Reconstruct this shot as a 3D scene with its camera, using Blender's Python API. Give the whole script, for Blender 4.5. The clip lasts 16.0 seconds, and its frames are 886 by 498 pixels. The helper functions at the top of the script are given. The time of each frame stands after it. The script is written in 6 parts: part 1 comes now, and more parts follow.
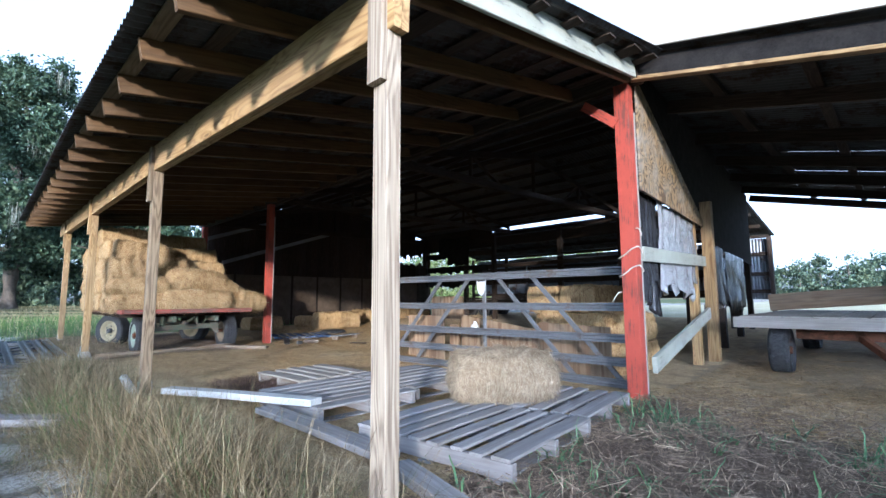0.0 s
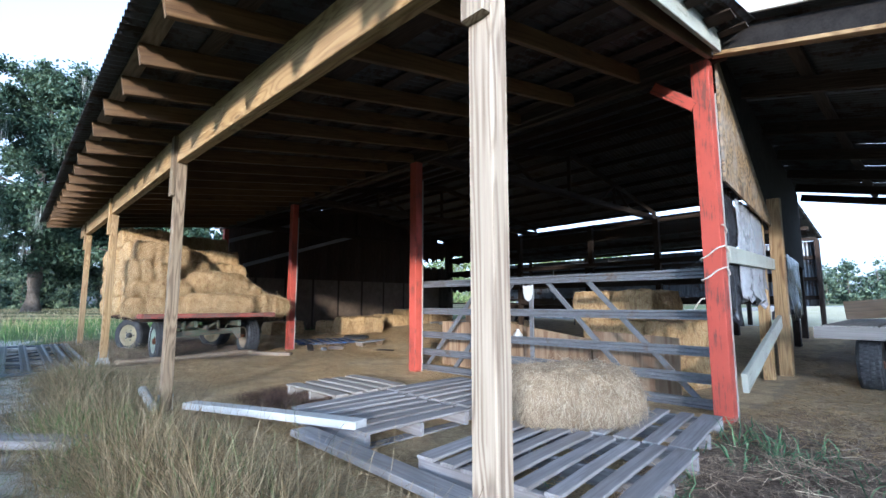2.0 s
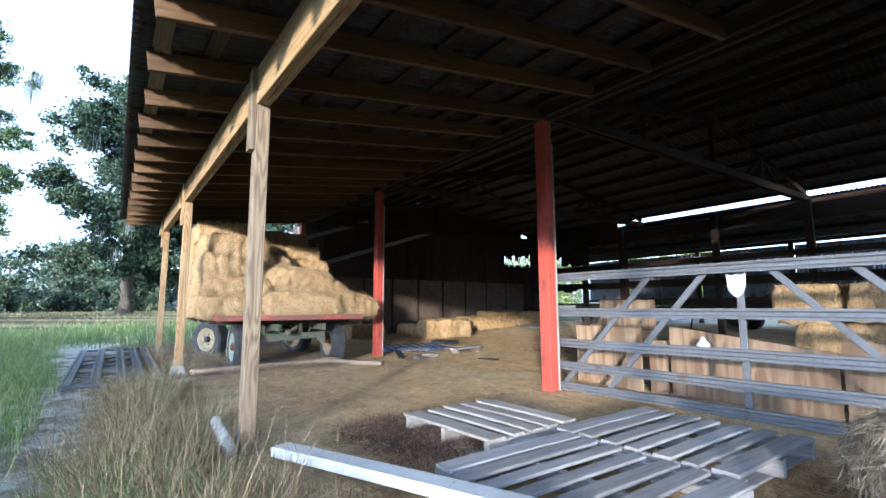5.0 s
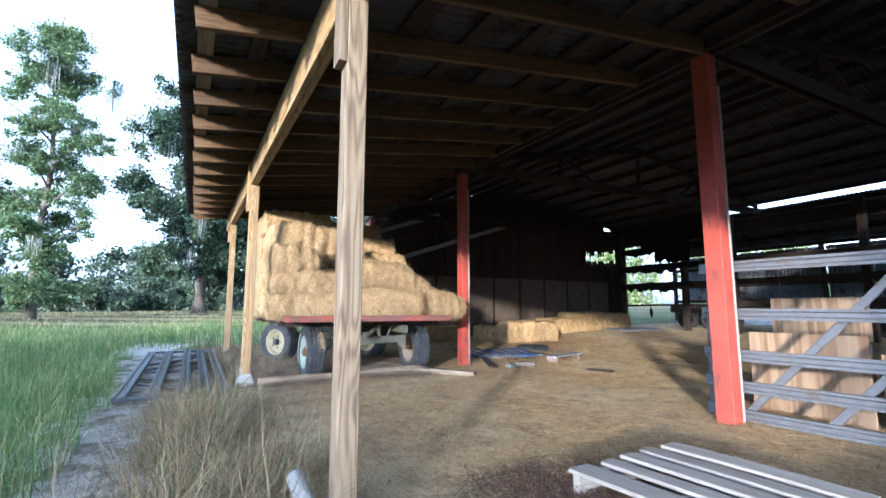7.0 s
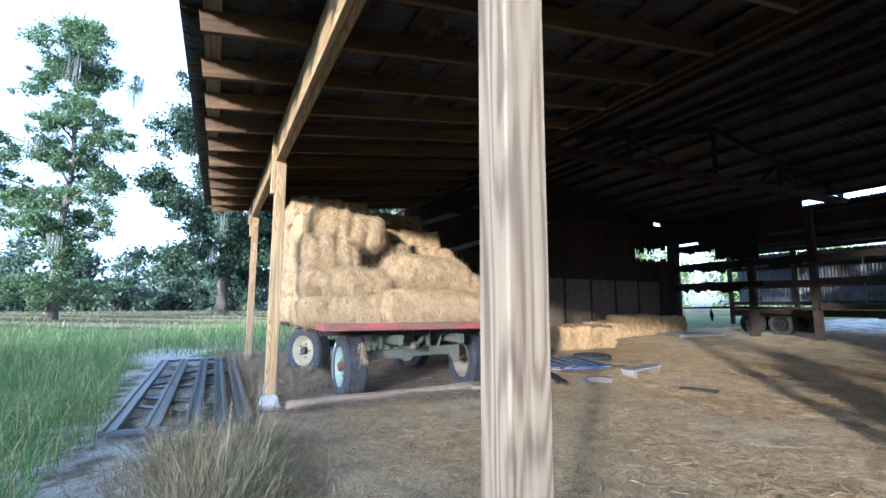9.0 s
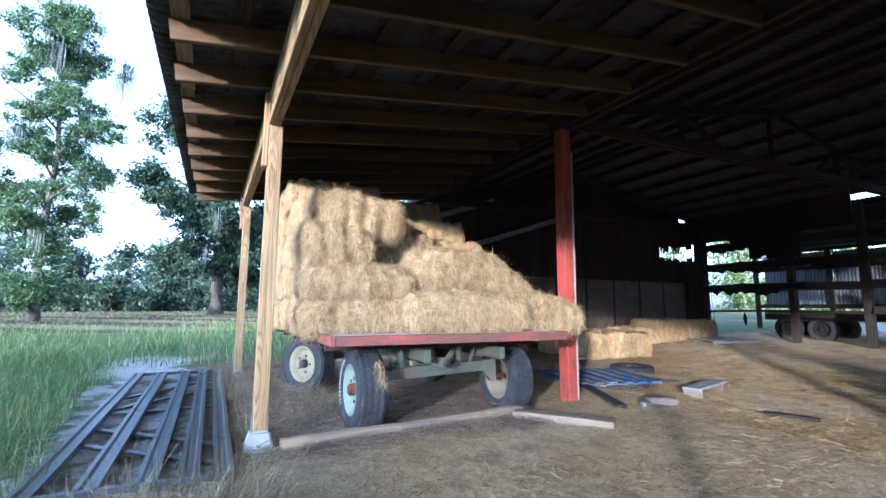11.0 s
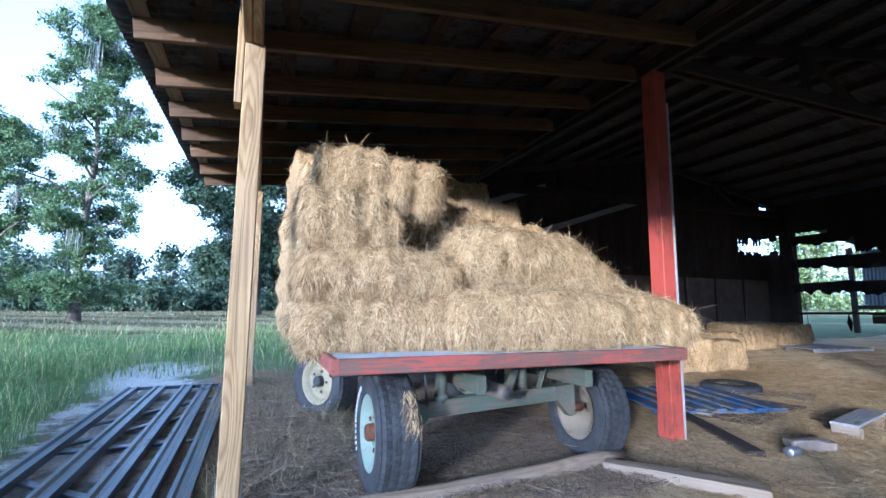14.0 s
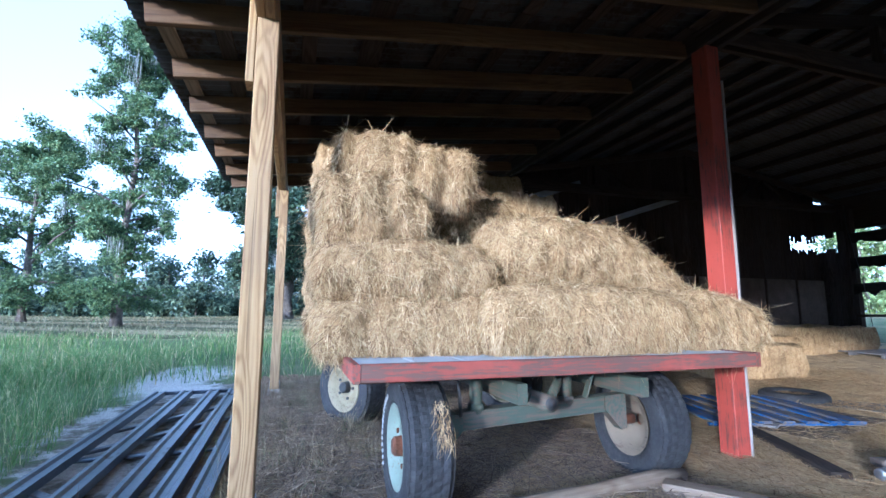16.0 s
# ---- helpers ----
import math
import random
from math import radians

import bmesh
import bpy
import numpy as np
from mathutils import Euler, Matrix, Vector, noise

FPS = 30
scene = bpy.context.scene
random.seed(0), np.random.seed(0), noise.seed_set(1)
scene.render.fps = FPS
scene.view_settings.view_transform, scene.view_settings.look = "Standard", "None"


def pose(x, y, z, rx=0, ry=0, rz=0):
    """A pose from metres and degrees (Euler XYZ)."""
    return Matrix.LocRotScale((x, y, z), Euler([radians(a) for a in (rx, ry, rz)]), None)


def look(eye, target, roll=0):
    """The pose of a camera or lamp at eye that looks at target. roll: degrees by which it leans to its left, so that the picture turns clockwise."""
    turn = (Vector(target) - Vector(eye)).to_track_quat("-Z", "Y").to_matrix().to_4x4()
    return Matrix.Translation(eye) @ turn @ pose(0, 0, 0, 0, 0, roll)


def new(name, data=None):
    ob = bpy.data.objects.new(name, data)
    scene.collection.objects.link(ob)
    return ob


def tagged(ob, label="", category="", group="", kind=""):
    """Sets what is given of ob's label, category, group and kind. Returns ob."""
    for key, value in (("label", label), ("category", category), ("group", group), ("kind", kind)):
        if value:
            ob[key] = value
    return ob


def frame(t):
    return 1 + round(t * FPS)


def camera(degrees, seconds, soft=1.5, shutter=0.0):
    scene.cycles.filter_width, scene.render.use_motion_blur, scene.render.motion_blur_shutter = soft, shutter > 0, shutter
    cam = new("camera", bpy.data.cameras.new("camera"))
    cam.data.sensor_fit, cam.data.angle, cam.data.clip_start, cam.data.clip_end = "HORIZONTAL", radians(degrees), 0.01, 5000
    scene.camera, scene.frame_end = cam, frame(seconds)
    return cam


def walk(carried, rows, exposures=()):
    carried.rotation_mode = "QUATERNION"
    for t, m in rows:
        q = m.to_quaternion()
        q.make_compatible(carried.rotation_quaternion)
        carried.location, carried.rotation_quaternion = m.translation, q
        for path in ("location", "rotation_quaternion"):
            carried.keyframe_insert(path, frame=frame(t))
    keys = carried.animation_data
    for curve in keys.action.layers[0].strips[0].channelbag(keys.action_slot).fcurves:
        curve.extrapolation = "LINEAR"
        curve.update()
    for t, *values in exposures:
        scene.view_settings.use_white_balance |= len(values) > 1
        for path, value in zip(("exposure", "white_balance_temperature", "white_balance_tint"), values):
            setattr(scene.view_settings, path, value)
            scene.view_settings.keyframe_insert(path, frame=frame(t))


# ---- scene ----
cam = camera(88.10, 16.0)
UNIT = 1.1  # metres to one unit of the plan
ROWS = [
    (0, 0.1908, 0.0759, 0.8521, 45.048, 6.278, 0.358),
    (0.5, 0.1249, 0.1016, 0.8535, 45.438, 6.390, 0.137),
    (1, -0.0032, 0.1382, 0.8466, 45.988, 6.551, 0.037),
    (1.5, -0.1975, 0.1658, 0.8501, 46.076, 6.734, 0.142),
    (2, -0.3557, 0.1806, 0.8646, 46.827, 6.840, 0.050),
    (2.5, -0.5575, 0.2094, 0.8759, 48.597, 6.813, 0.171),
    (3, -0.7435, 0.2161, 0.8821, 51.177, 6.876, 0.177),
    (5.3, -2.0338, 0.5286, 0.8168, 55.717, 7.146, 0.073),
    (5.5, -2.1539, 0.5411, 0.8104, 56.790, 7.114, 0.012),
    (6, -2.4535, 0.5504, 0.8123, 58.341, 7.149, 0.129),
    (6.5, -2.7540, 0.5912, 0.8003, 59.686, 7.212, 0.048),
    (7, -3.0258, 0.6486, 0.8154, 61.449, 7.292, -0.049),
    (7.5, -3.3059, 0.6781, 0.8228, 62.503, 7.212, 0.121),
    (8, -3.5862, 0.6672, 0.8376, 62.708, 7.177, 0.192),
    (8.5, -3.8668, 0.6894, 0.8466, 62.953, 7.182, 0.081),
    (9, -4.1133, 0.7291, 0.8599, 63.789, 7.285, -0.223),
    (11.3, -5.2251, 0.8953, 0.9094, 63.447, 7.358, -0.376),
    (11.5, -5.3208, 0.9198, 0.9107, 63.534, 7.326, -0.375),
    (12, -5.5389, 0.9842, 0.9103, 63.647, 7.266, -0.394),
    (12.5, -5.7306, 1.0631, 0.9207, 63.683, 7.341, -0.383),
    (13, -5.8860, 1.1512, 0.9374, 63.964, 7.436, -0.396),
    (13.5, -6.0015, 1.2121, 0.9434, 66.783, 7.409, -0.431),
    (14, -6.1117, 1.2576, 0.9328, 68.240, 7.300, -0.447),
    (14.5, -6.2271, 1.2796, 0.9364, 69.165, 7.437, -0.437),
    (15, -6.2867, 1.2923, 0.9278, 70.117, 7.488, -0.449),
    (15.5, -6.3270, 1.3077, 0.9192, 70.963, 7.593, -0.431),
    (16, -6.3487, 1.3321, 0.9090, 71.973, 7.837, -0.251),
]
walk(cam, [(t, pose(UNIT * x, UNIT * y, UNIT * z, 90 + pitch, roll, yaw)) for t, x, y, z, yaw, pitch, roll in ROWS],
     [(0, 2.45, 4450, 8), (3, 2.4, 4450, 7), (5.5, 2.9, 4500, 8), (9, 2.95, 4250, 9), (16, 2.75, 3950, 10)])

# ---- world and light ----
SUN = Vector((0.70, -0.73, 0.136)).normalized()      # towards the sun
world = bpy.data.worlds.new("sky")
scene.world = world
world.use_nodes = True
wn = world.node_tree
sky = wn.nodes.new("ShaderNodeTexSky")
sky.sky_type = "NISHITA"
sky.sun_disc = False
sky.sun_elevation = math.asin(SUN.z)
sky.sun_rotation = math.atan2(SUN.x, SUN.y)
sky.air_density, sky.dust_density, sky.ozone_density = 1.0, 2.5, 0.6
bg = wn.nodes["Background"]
bg.inputs[1].default_value = 0.13
haze = wn.nodes.new("ShaderNodeHueSaturation")
haze.inputs["Saturation"].default_value = 0.09
wn.links.new(sky.outputs[0], haze.inputs["Color"])
wn.links.new(haze.outputs[0], bg.inputs[0])
sun_data = bpy.data.lights.new("sun", "SUN")
sun_data.energy, sun_data.angle, sun_data.color = 2.1, radians(3.0), (1.0, 0.74, 0.46)
sun = new("sun", sun_data)
sun.matrix_world = look((0, 0, 30), Vector((0, 0, 30)) - SUN)


# ---- material tools ----
class Mat:
    """A small node builder round one Principled surface."""

    def __init__(self, name, rough=0.8, metal=0.0, spec=0.3):
        self.mat = bpy.data.materials.new(name)
        self.mat.use_nodes = True
        self.t = self.mat.node_tree
        self.b = self.t.nodes["Principled BSDF"]
        self.b.inputs["Roughness"].default_value = rough
        self.b.inputs["Metallic"].default_value = metal
        self.b.inputs["Specular IOR Level"].default_value = spec

    def n(self, kind, **props):
        node = self.t.nodes.new(kind)
        for k, v in props.items():
            setattr(node, k, v)
        return node

    def link(self, a, b):
        self.t.links.new(a, b)

    def coords(self, scale=(1, 1, 1), vary=True, kind="Object"):
        tc = self.n("ShaderNodeTexCoord")
        out = tc.outputs[kind]
        if vary:
            oi = self.n("ShaderNodeObjectInfo")
            mul = self.n("ShaderNodeMath", operation="MULTIPLY")
            mul.inputs[1].default_value = 37.0
            self.link(oi.outputs["Random"], mul.inputs[0])
            add = self.n("ShaderNodeVectorMath", operation="ADD")
            self.link(out, add.inputs[0])
            self.link(mul.outputs[0], add.inputs[1])
            out = add.outputs[0]
        mp = self.n("ShaderNodeMapping")
        mp.inputs["Scale"].default_value = scale
        self.link(out, mp.inputs[0])
        return mp.outputs[0]

    def noise(self, vec, scale=5, detail=5, rough=0.6, distort=0.0):
        t = self.n("ShaderNodeTexNoise")
        t.inputs["Scale"].default_value = scale
        t.inputs["Detail"].default_value = detail
        t.inputs["Roughness"].default_value = rough
        t.inputs["Distortion"].default_value = distort
        self.link(vec, t.inputs["Vector"])
        return t.outputs["Fac"]

    def ramp(self, fac, stops):
        r = self.n("ShaderNodeValToRGB")
        e = r.color_ramp.elements
        while len(e) < len(stops):
            e.new(0.5)
        for el, (p, c) in zip(e, stops):
            el.position = p
            el.color = (*c, 1) if len(c) == 3 else c
        self.link(fac, r.inputs[0])
        return r.outputs[0]

    def mix(self, fac, a, b, mode="MIX"):
        m = self.n("ShaderNodeMix", data_type="RGBA", blend_type=mode)
        for sock, v in ((m.inputs[0], fac), (m.inputs[6], a), (m.inputs[7], b)):
            if isinstance(v, (int, float)):
                sock.default_value = v
            elif isinstance(v, tuple):
                sock.default_value = (*v, 1)
            else:
                self.link(v, sock)
        return m.outputs[2]

    def math(self, op, a, b=0.0):
        m = self.n("ShaderNodeMath", operation=op)
        for sock, v in ((m.inputs[0], a), (m.inputs[1], b)):
            if isinstance(v, (int, float)):
                sock.default_value = v
            else:
                self.link(v, sock)
        return m.outputs[0]

    def random(self):
        return self.n("ShaderNodeObjectInfo").outputs["Random"]

    def island(self):
        return self.n("ShaderNodeNewGeometry").outputs["Random Per Island"]

    def color(self, sock):
        if isinstance(sock, tuple):
            self.b.inputs["Base Color"].default_value = (*sock, 1)
        else:
            self.link(sock, self.b.inputs["Base Color"])
        return self

    def bump(self, fac, strength=0.4, dist=0.01):
        b = self.n("ShaderNodeBump")
        b.inputs["Strength"].default_value = strength
        b.inputs["Distance"].default_value = dist
        self.link(fac, b.inputs["Height"])
        self.link(b.outputs[0], self.b.inputs["Normal"])
        return self

    def rough(self, sock):
        self.link(sock, self.b.inputs["Roughness"])
        return self


def wood(name, dark, mid, light, rough=0.75, grain=22, stain=(0.5, 0.5, 0.5), stain_amount=0.25, knots=True, rings=26.0, wide=2.6, bold=0.55):
    """Sawn timber along the piece's own x: year rings cut through as long arches that bend round knots, fine grain, cracks, stains, a tone for each piece."""
    m = Mat(name, rough)
    fine = m.noise(m.coords((0.9, grain, grain)), 2.2, 6, 0.65, 0.35)
    field = m.noise(m.coords((0.2, wide, wide)), 1.6, 3, 0.42, 0.3)
    if knots:
        v = m.n("ShaderNodeTexVoronoi", feature="F1")
        v.inputs["Scale"].default_value = 1.0
        m.link(m.coords((1.15, 6.0, 6.0)), v.inputs["Vector"])
        hump = m.ramp(v.outputs["Distance"], [(0.0, (1, 1, 1)), (0.12, (0.55, 0.55, 0.55)), (0.42, (0, 0, 0))])
        field = m.math("ADD", field, m.math("MULTIPLY", hump, 0.16))
    ring = m.math("SINE", m.math("MULTIPLY", field, rings * 6.2832))
    ring = m.math("ADD", m.math("MULTIPLY", ring, 0.5), 0.5)
    ring = m.math("POWER", ring, 1.6)
    mixed = m.math("ADD", m.math("MULTIPLY", fine, 1.0 - bold * 0.6), m.math("MULTIPLY", m.math("SUBTRACT", 0.62, ring), bold * 0.42))
    col = m.ramp(mixed, [(0.18, dark), (0.44, mid), (0.68, light)])
    if knots:
        k = m.ramp(v.outputs["Distance"], [(0.04, (1, 1, 1)), (0.13, (0, 0, 0))])
        col = m.mix(m.math("MULTIPLY", k, 0.75), col, tuple(c * 0.5 for c in dark))
    crack = m.noise(m.coords((0.35, 30, 30)), 1.0, 3, 0.5, 0.2)
    ck = m.ramp(crack, [(0.27, (1, 1, 1)), (0.31, (0, 0, 0))])
    col = m.mix(m.math("MULTIPLY", ck, 0.6), col, tuple(c * 0.35 for c in dark))
    big = m.noise(m.coords((0.6, 1.6, 1.6)), 2.3, 4, 0.6)
    col = m.mix(m.math("MULTIPLY", m.ramp(big, [(0.42, (0, 0, 0)), (0.68, (1, 1, 1))]), stain_amount), col, stain)
    tone = m.math("ADD", m.math("MULTIPLY", m.random(), 0.4), 0.8)
    sc = m.n("ShaderNodeVectorMath", operation="SCALE")
    m.link(col, sc.inputs[0])
    m.link(tone, sc.inputs["Scale"])
    m.color(sc.outputs[0]).bump(m.math("SUBTRACT", mixed, m.math("MULTIPLY", ck, 0.4)), 0.4, 0.005)
    return m.mat


def metal_sheet(name, base, rust, amount, rough=0.45, metal=0.8):
    m = Mat(name, rough, metal, 0.5)
    n1 = m.noise(m.coords((1, 1, 1)), 3.0, 6, 0.65)
    n2 = m.noise(m.coords((1, 1, 1)), 28.0, 4, 0.6)
    f = m.math("ADD", m.math("MULTIPLY", n1, 0.75), m.math("MULTIPLY", n2, 0.25))
    lo = 0.66 - amount * 0.35
    k = m.ramp(f, [(lo, (0, 0, 0)), (lo + 0.1, (1, 1, 1))])
    tone = m.ramp(n2, [(0.3, tuple(c * 0.75 for c in base)), (0.7, base)])
    m.color(m.mix(k, tone, rust))
    m.rough(m.math("ADD", m.math("MULTIPLY", k, 0.4), rough))
    m.bump(f, 0.15, 0.004)
    return m.mat


def straw_mat(name, dark, mid, light, scale=60, relief=0.9):
    """Packed straw: crossed fibres at two sizes, shade painted into the hollows between the wads."""
    m = Mat(name, 0.85, 0, 0.25)
    a = m.noise(m.coords((1, 1, 0.22)), scale, 4, 0.7, 0.8)
    b = m.noise(m.coords((0.25, 0.8, 1)), scale * 0.9, 4, 0.7, 0.8)
    wad = m.noise(m.coords((1, 1, 0.38)), 17.0, 5, 0.7, 0.9)
    c = m.noise(m.coords((1, 1, 1)), 4.0, 4, 0.6)
    f = m.math("ADD", m.math("MULTIPLY", a, 0.30), m.math("ADD", m.math("MULTIPLY", b, 0.30), m.math("MULTIPLY", wad, 0.40)))
    col = m.ramp(f, [(0.38, dark), (0.5, mid), (0.62, light)])
    col = m.mix(m.math("MULTIPLY", m.ramp(c, [(0.4, (0, 0, 0)), (0.7, (1, 1, 1))]), 0.3), col, tuple(x * 0.62 for x in mid))
    m.color(col).bump(f, relief, 0.03)
    return m.mat


def strand_mat(name, stops, rough=0.7, trans=0.0):
    """Single straws, blades or leaves: a tone for each."""
    m = Mat(name, rough, 0, 0.25)
    col = m.ramp(m.island(), stops)
    m.color(col)
    if trans:
        tr = m.n("ShaderNodeBsdfTranslucent")
        m.link(col, tr.inputs[0])
        mx = m.n("ShaderNodeMixShader")
        mx.inputs[0].default_value = trans
        m.link(m.b.outputs[0], mx.inputs[1])
        m.link(tr.outputs[0], mx.inputs[2])
        m.link(mx.outputs[0], m.t.nodes["Material Output"].inputs[0])
    return m.mat


def painted(name, paint, under, wear=0.3, rough=0.6, scale=9.0):
    """Old paint on wood, worn to what lies beneath."""
    m = Mat(name, rough, 0, 0.35)
    g = m.noise(m.coords((0.5, 6, 6)), scale, 6, 0.7, 0.2)
    big = m.noise(m.coords((1, 1, 1)), 2.4, 5, 0.65)
    f = m.math("ADD", m.math("MULTIPLY", g, 0.6), m.math("MULTIPLY", big, 0.4))
    lo = 0.72 - wear * 0.3
    k = m.ramp(f, [(lo, (0, 0, 0)), (lo + 0.05, (1, 1, 1))])
    tone = m.mix(m.ramp(big, [(0.35, (0, 0, 0)), (0.7, (1, 1, 1))]), paint, tuple(c * 0.72 for c in paint))
    m.color(m.mix(k, tone, under)).bump(f, 0.35, 0.004)
    return m.mat


NEW_PINE = wood("new_pine", (0.143, 0.0798, 0.0294), (0.286, 0.189, 0.0798), (0.378, 0.269, 0.13), 0.7, 16, (0.202, 0.143, 0.084), 0.4, True, 26.0, 2.3, 0.5)
# Same pine as the beams, darkened to hold the shade below the roof.
SHADED_RAFTER_PINE = wood("shaded_rafter_pine", (0.042, 0.0213, 0.0076), (0.092, 0.052, 0.0197), (0.13, 0.078, 0.0333), 0.7, 18, (0.038, 0.0225, 0.0121), 0.4, True, 20.0, 2.6, 0.3)
POST_WEATHERED = wood("weathered_post", (0.085, 0.058, 0.033), (0.205, 0.153, 0.092), (0.285, 0.223, 0.143), 0.8, 26, (0.15, 0.117, 0.077), 0.45, True, 20.0, 3.0, 0.55)
POST_PALE = wood("pale_weathered_post", (0.12, 0.091, 0.065), (0.25, 0.207, 0.152), (0.335, 0.286, 0.223), 0.8, 26, (0.19, 0.158, 0.118), 0.4, True, 20.0, 3.0, 0.55)
# Old timber, with the deep shade under the roofs put into its colour.
OLD_SHADED_WOOD = wood("old_shaded_wood", (0.0136, 0.0093, 0.0062), (0.0341, 0.0223, 0.0155), (0.062, 0.0434, 0.031), 0.9, 20, (0.0372, 0.0341, 0.031), 0.4)
GREY_WOOD = wood("grey_wood", (0.10, 0.095, 0.095), (0.20, 0.192, 0.196), (0.285, 0.278, 0.282), 0.85, 26, (0.15, 0.13, 0.11), 0.55, True, 14.0, 3.0, 0.15)
BROWN_WOOD = wood("brown_wood", (0.08, 0.052, 0.031), (0.165, 0.118, 0.073), (0.235, 0.178, 0.12), 0.85, 22, (0.20, 0.185, 0.16), 0.4, True, 16.0, 3.0, 0.35)
DECK_WOOD = wood("deck_wood", (0.14, 0.12, 0.10), (0.245, 0.224, 0.20), (0.33, 0.31, 0.285), 0.85, 24, (0.19, 0.165, 0.135), 0.5, True, 14.0, 3.0, 0.18)
WHITE_WOOD = painted("white_board", (0.34, 0.347, 0.29), (0.186, 0.182, 0.145), 0.55, 0.7)
PLY = wood("plywood", (0.15, 0.094, 0.052), (0.25, 0.178, 0.108), (0.33, 0.25, 0.165), 0.75, 9, (0.19, 0.135, 0.085), 0.4, True, 5.0, 4.5, 0.7)
PLY_OLD = wood("old_plywood", (0.075, 0.05, 0.025), (0.22, 0.15, 0.07), (0.34, 0.25, 0.135), 0.8, 4, (0.26, 0.24, 0.21), 0.65, True, 14.0, 1.5, 0.8)
RED_PAINT = painted("red_paint", (0.32, 0.056, 0.033), (0.12, 0.040, 0.028), 0.65, 0.65)
RED_WORN = painted("worn_red_paint", (0.24, 0.058, 0.038), (0.11, 0.062, 0.045), 0.85, 0.75, 12)
BLUE_PAINT = painted("blue_paint", (0.02, 0.08, 0.24), (0.12, 0.105, 0.09), 0.84, 0.75)
GREEN_PAINT = painted("green_paint", (0.075, 0.092, 0.066), (0.11, 0.085, 0.06), 0.8, 0.75)
# Both roof metals carry the shade of their undersides in the base colour.
SHADED_ROOF_METAL = metal_sheet("shaded_roof_metal", (0.040, 0.041, 0.044), (0.023, 0.0145, 0.0105), 0.5, 0.65, 0.3)

SHADED_MAIN_ROOF = metal_sheet("shaded_barn_roof_metal", (0.064, 0.065, 0.070), (0.042, 0.032, 0.026), 0.35, 0.6, 0.35)
GATE_METAL = metal_sheet("gate_metal", (0.155, 0.156, 0.163), (0.12, 0.098, 0.076), 0.35, 0.5, 0.5)
DARK_GALV = metal_sheet("dark_galvanised", (0.12, 0.135, 0.165), (0.10, 0.09, 0.08), 0.25, 0.35, 0.75)
GALV = metal_sheet("galvanised", (0.308, 0.314, 0.325), (0.213, 0.202, 0.185), 0.2, 0.4, 0.8)
WALL_METAL = metal_sheet("wall_metal", (0.174, 0.186, 0.211), (0.0992, 0.062, 0.0434), 0.35, 0.5, 0.5)
RUST = metal_sheet("rusty_steel", (0.144, 0.0528, 0.0192), (0.0576, 0.0288, 0.0144), 0.5, 0.7, 0.2)
BLACK_STEEL = metal_sheet("dark_steel", (0.05, 0.05, 0.05), (0.10, 0.06, 0.04), 0.4, 0.6, 0.4)
CREAM_RIM = painted("cream_rim", (0.25, 0.212, 0.125), (0.12, 0.085, 0.05), 0.5, 0.7, 14)
PALE_BOARD = wood("pale_board", (0.30, 0.27, 0.23), (0.48, 0.44, 0.37), (0.58, 0.54, 0.46), 0.75, 18, (0.36, 0.33, 0.28), 0.3)
PALE_DECK = painted("pale_deck", (0.46, 0.49, 0.51), (0.26, 0.24, 0.21), 0.35, 0.7)
DIRTY_RIM = painted("dirty_rim", (0.17, 0.135, 0.09), (0.09, 0.065, 0.045), 0.6, 0.85, 10)
TEAL_RIM = painted("pale_green_rim", (0.19, 0.225, 0.175), (0.125, 0.086, 0.053), 0.6, 0.6, 14)
HAY = straw_mat("hay", (0.125, 0.071, 0.026), (0.38, 0.255, 0.115), (0.54, 0.39, 0.205), 75)
# Shaded copies of hay and straw: greyer and darker for the pallet bale.
SHADED_HAY = straw_mat("shaded_hay", (0.11, 0.08, 0.048), (0.25, 0.195, 0.125), (0.37, 0.305, 0.21), 75)
SHADED_STRAW = strand_mat("shaded_straw", [(0.0, (0.13, 0.095, 0.06)), (0.35, (0.27, 0.215, 0.145)), (0.8, (0.40, 0.335, 0.235)), (1.0, (0.52, 0.45, 0.34))], 0.65, 0.15)
STRAW = strand_mat("straw", [(0.0, (0.09, 0.05, 0.018)), (0.2, (0.30, 0.192, 0.08)), (0.7, (0.50, 0.36, 0.175)), (1.0, (0.66, 0.51, 0.29))], 0.6, 0.15)
DRY_GRASS = strand_mat("dry_grass", [(0.0, (0.05, 0.036, 0.019)), (0.35, (0.16, 0.122, 0.066)), (0.72, (0.30, 0.24, 0.137)), (0.88, (0.42, 0.35, 0.22)), (0.90, (0.07, 0.11, 0.035)), (1.0, (0.13, 0.16, 0.06))], 0.65, 0.2)
GREEN_GRASS = strand_mat("green_grass", [(0.0, (0.045, 0.10, 0.025)), (0.5, (0.10, 0.17, 0.045)), (0.8, (0.18, 0.225, 0.07)), (0.93, (0.38, 0.35, 0.18)), (1.0, (0.48, 0.42, 0.25))], 0.55, 0.25)
WEED = strand_mat("weed", [(0.0, (0.05, 0.10, 0.05)), (0.6, (0.11, 0.19, 0.09)), (1.0, (0.18, 0.28, 0.13))], 0.5, 0.25)
DEAD_BRUSH = strand_mat("dead_brush", [(0.0, (0.09, 0.0653, 0.049)), (0.6, (0.225, 0.167, 0.119)), (0.93, (0.39, 0.304, 0.21)), (1.0, (0.66, 0.536, 0.35))], 0.75)
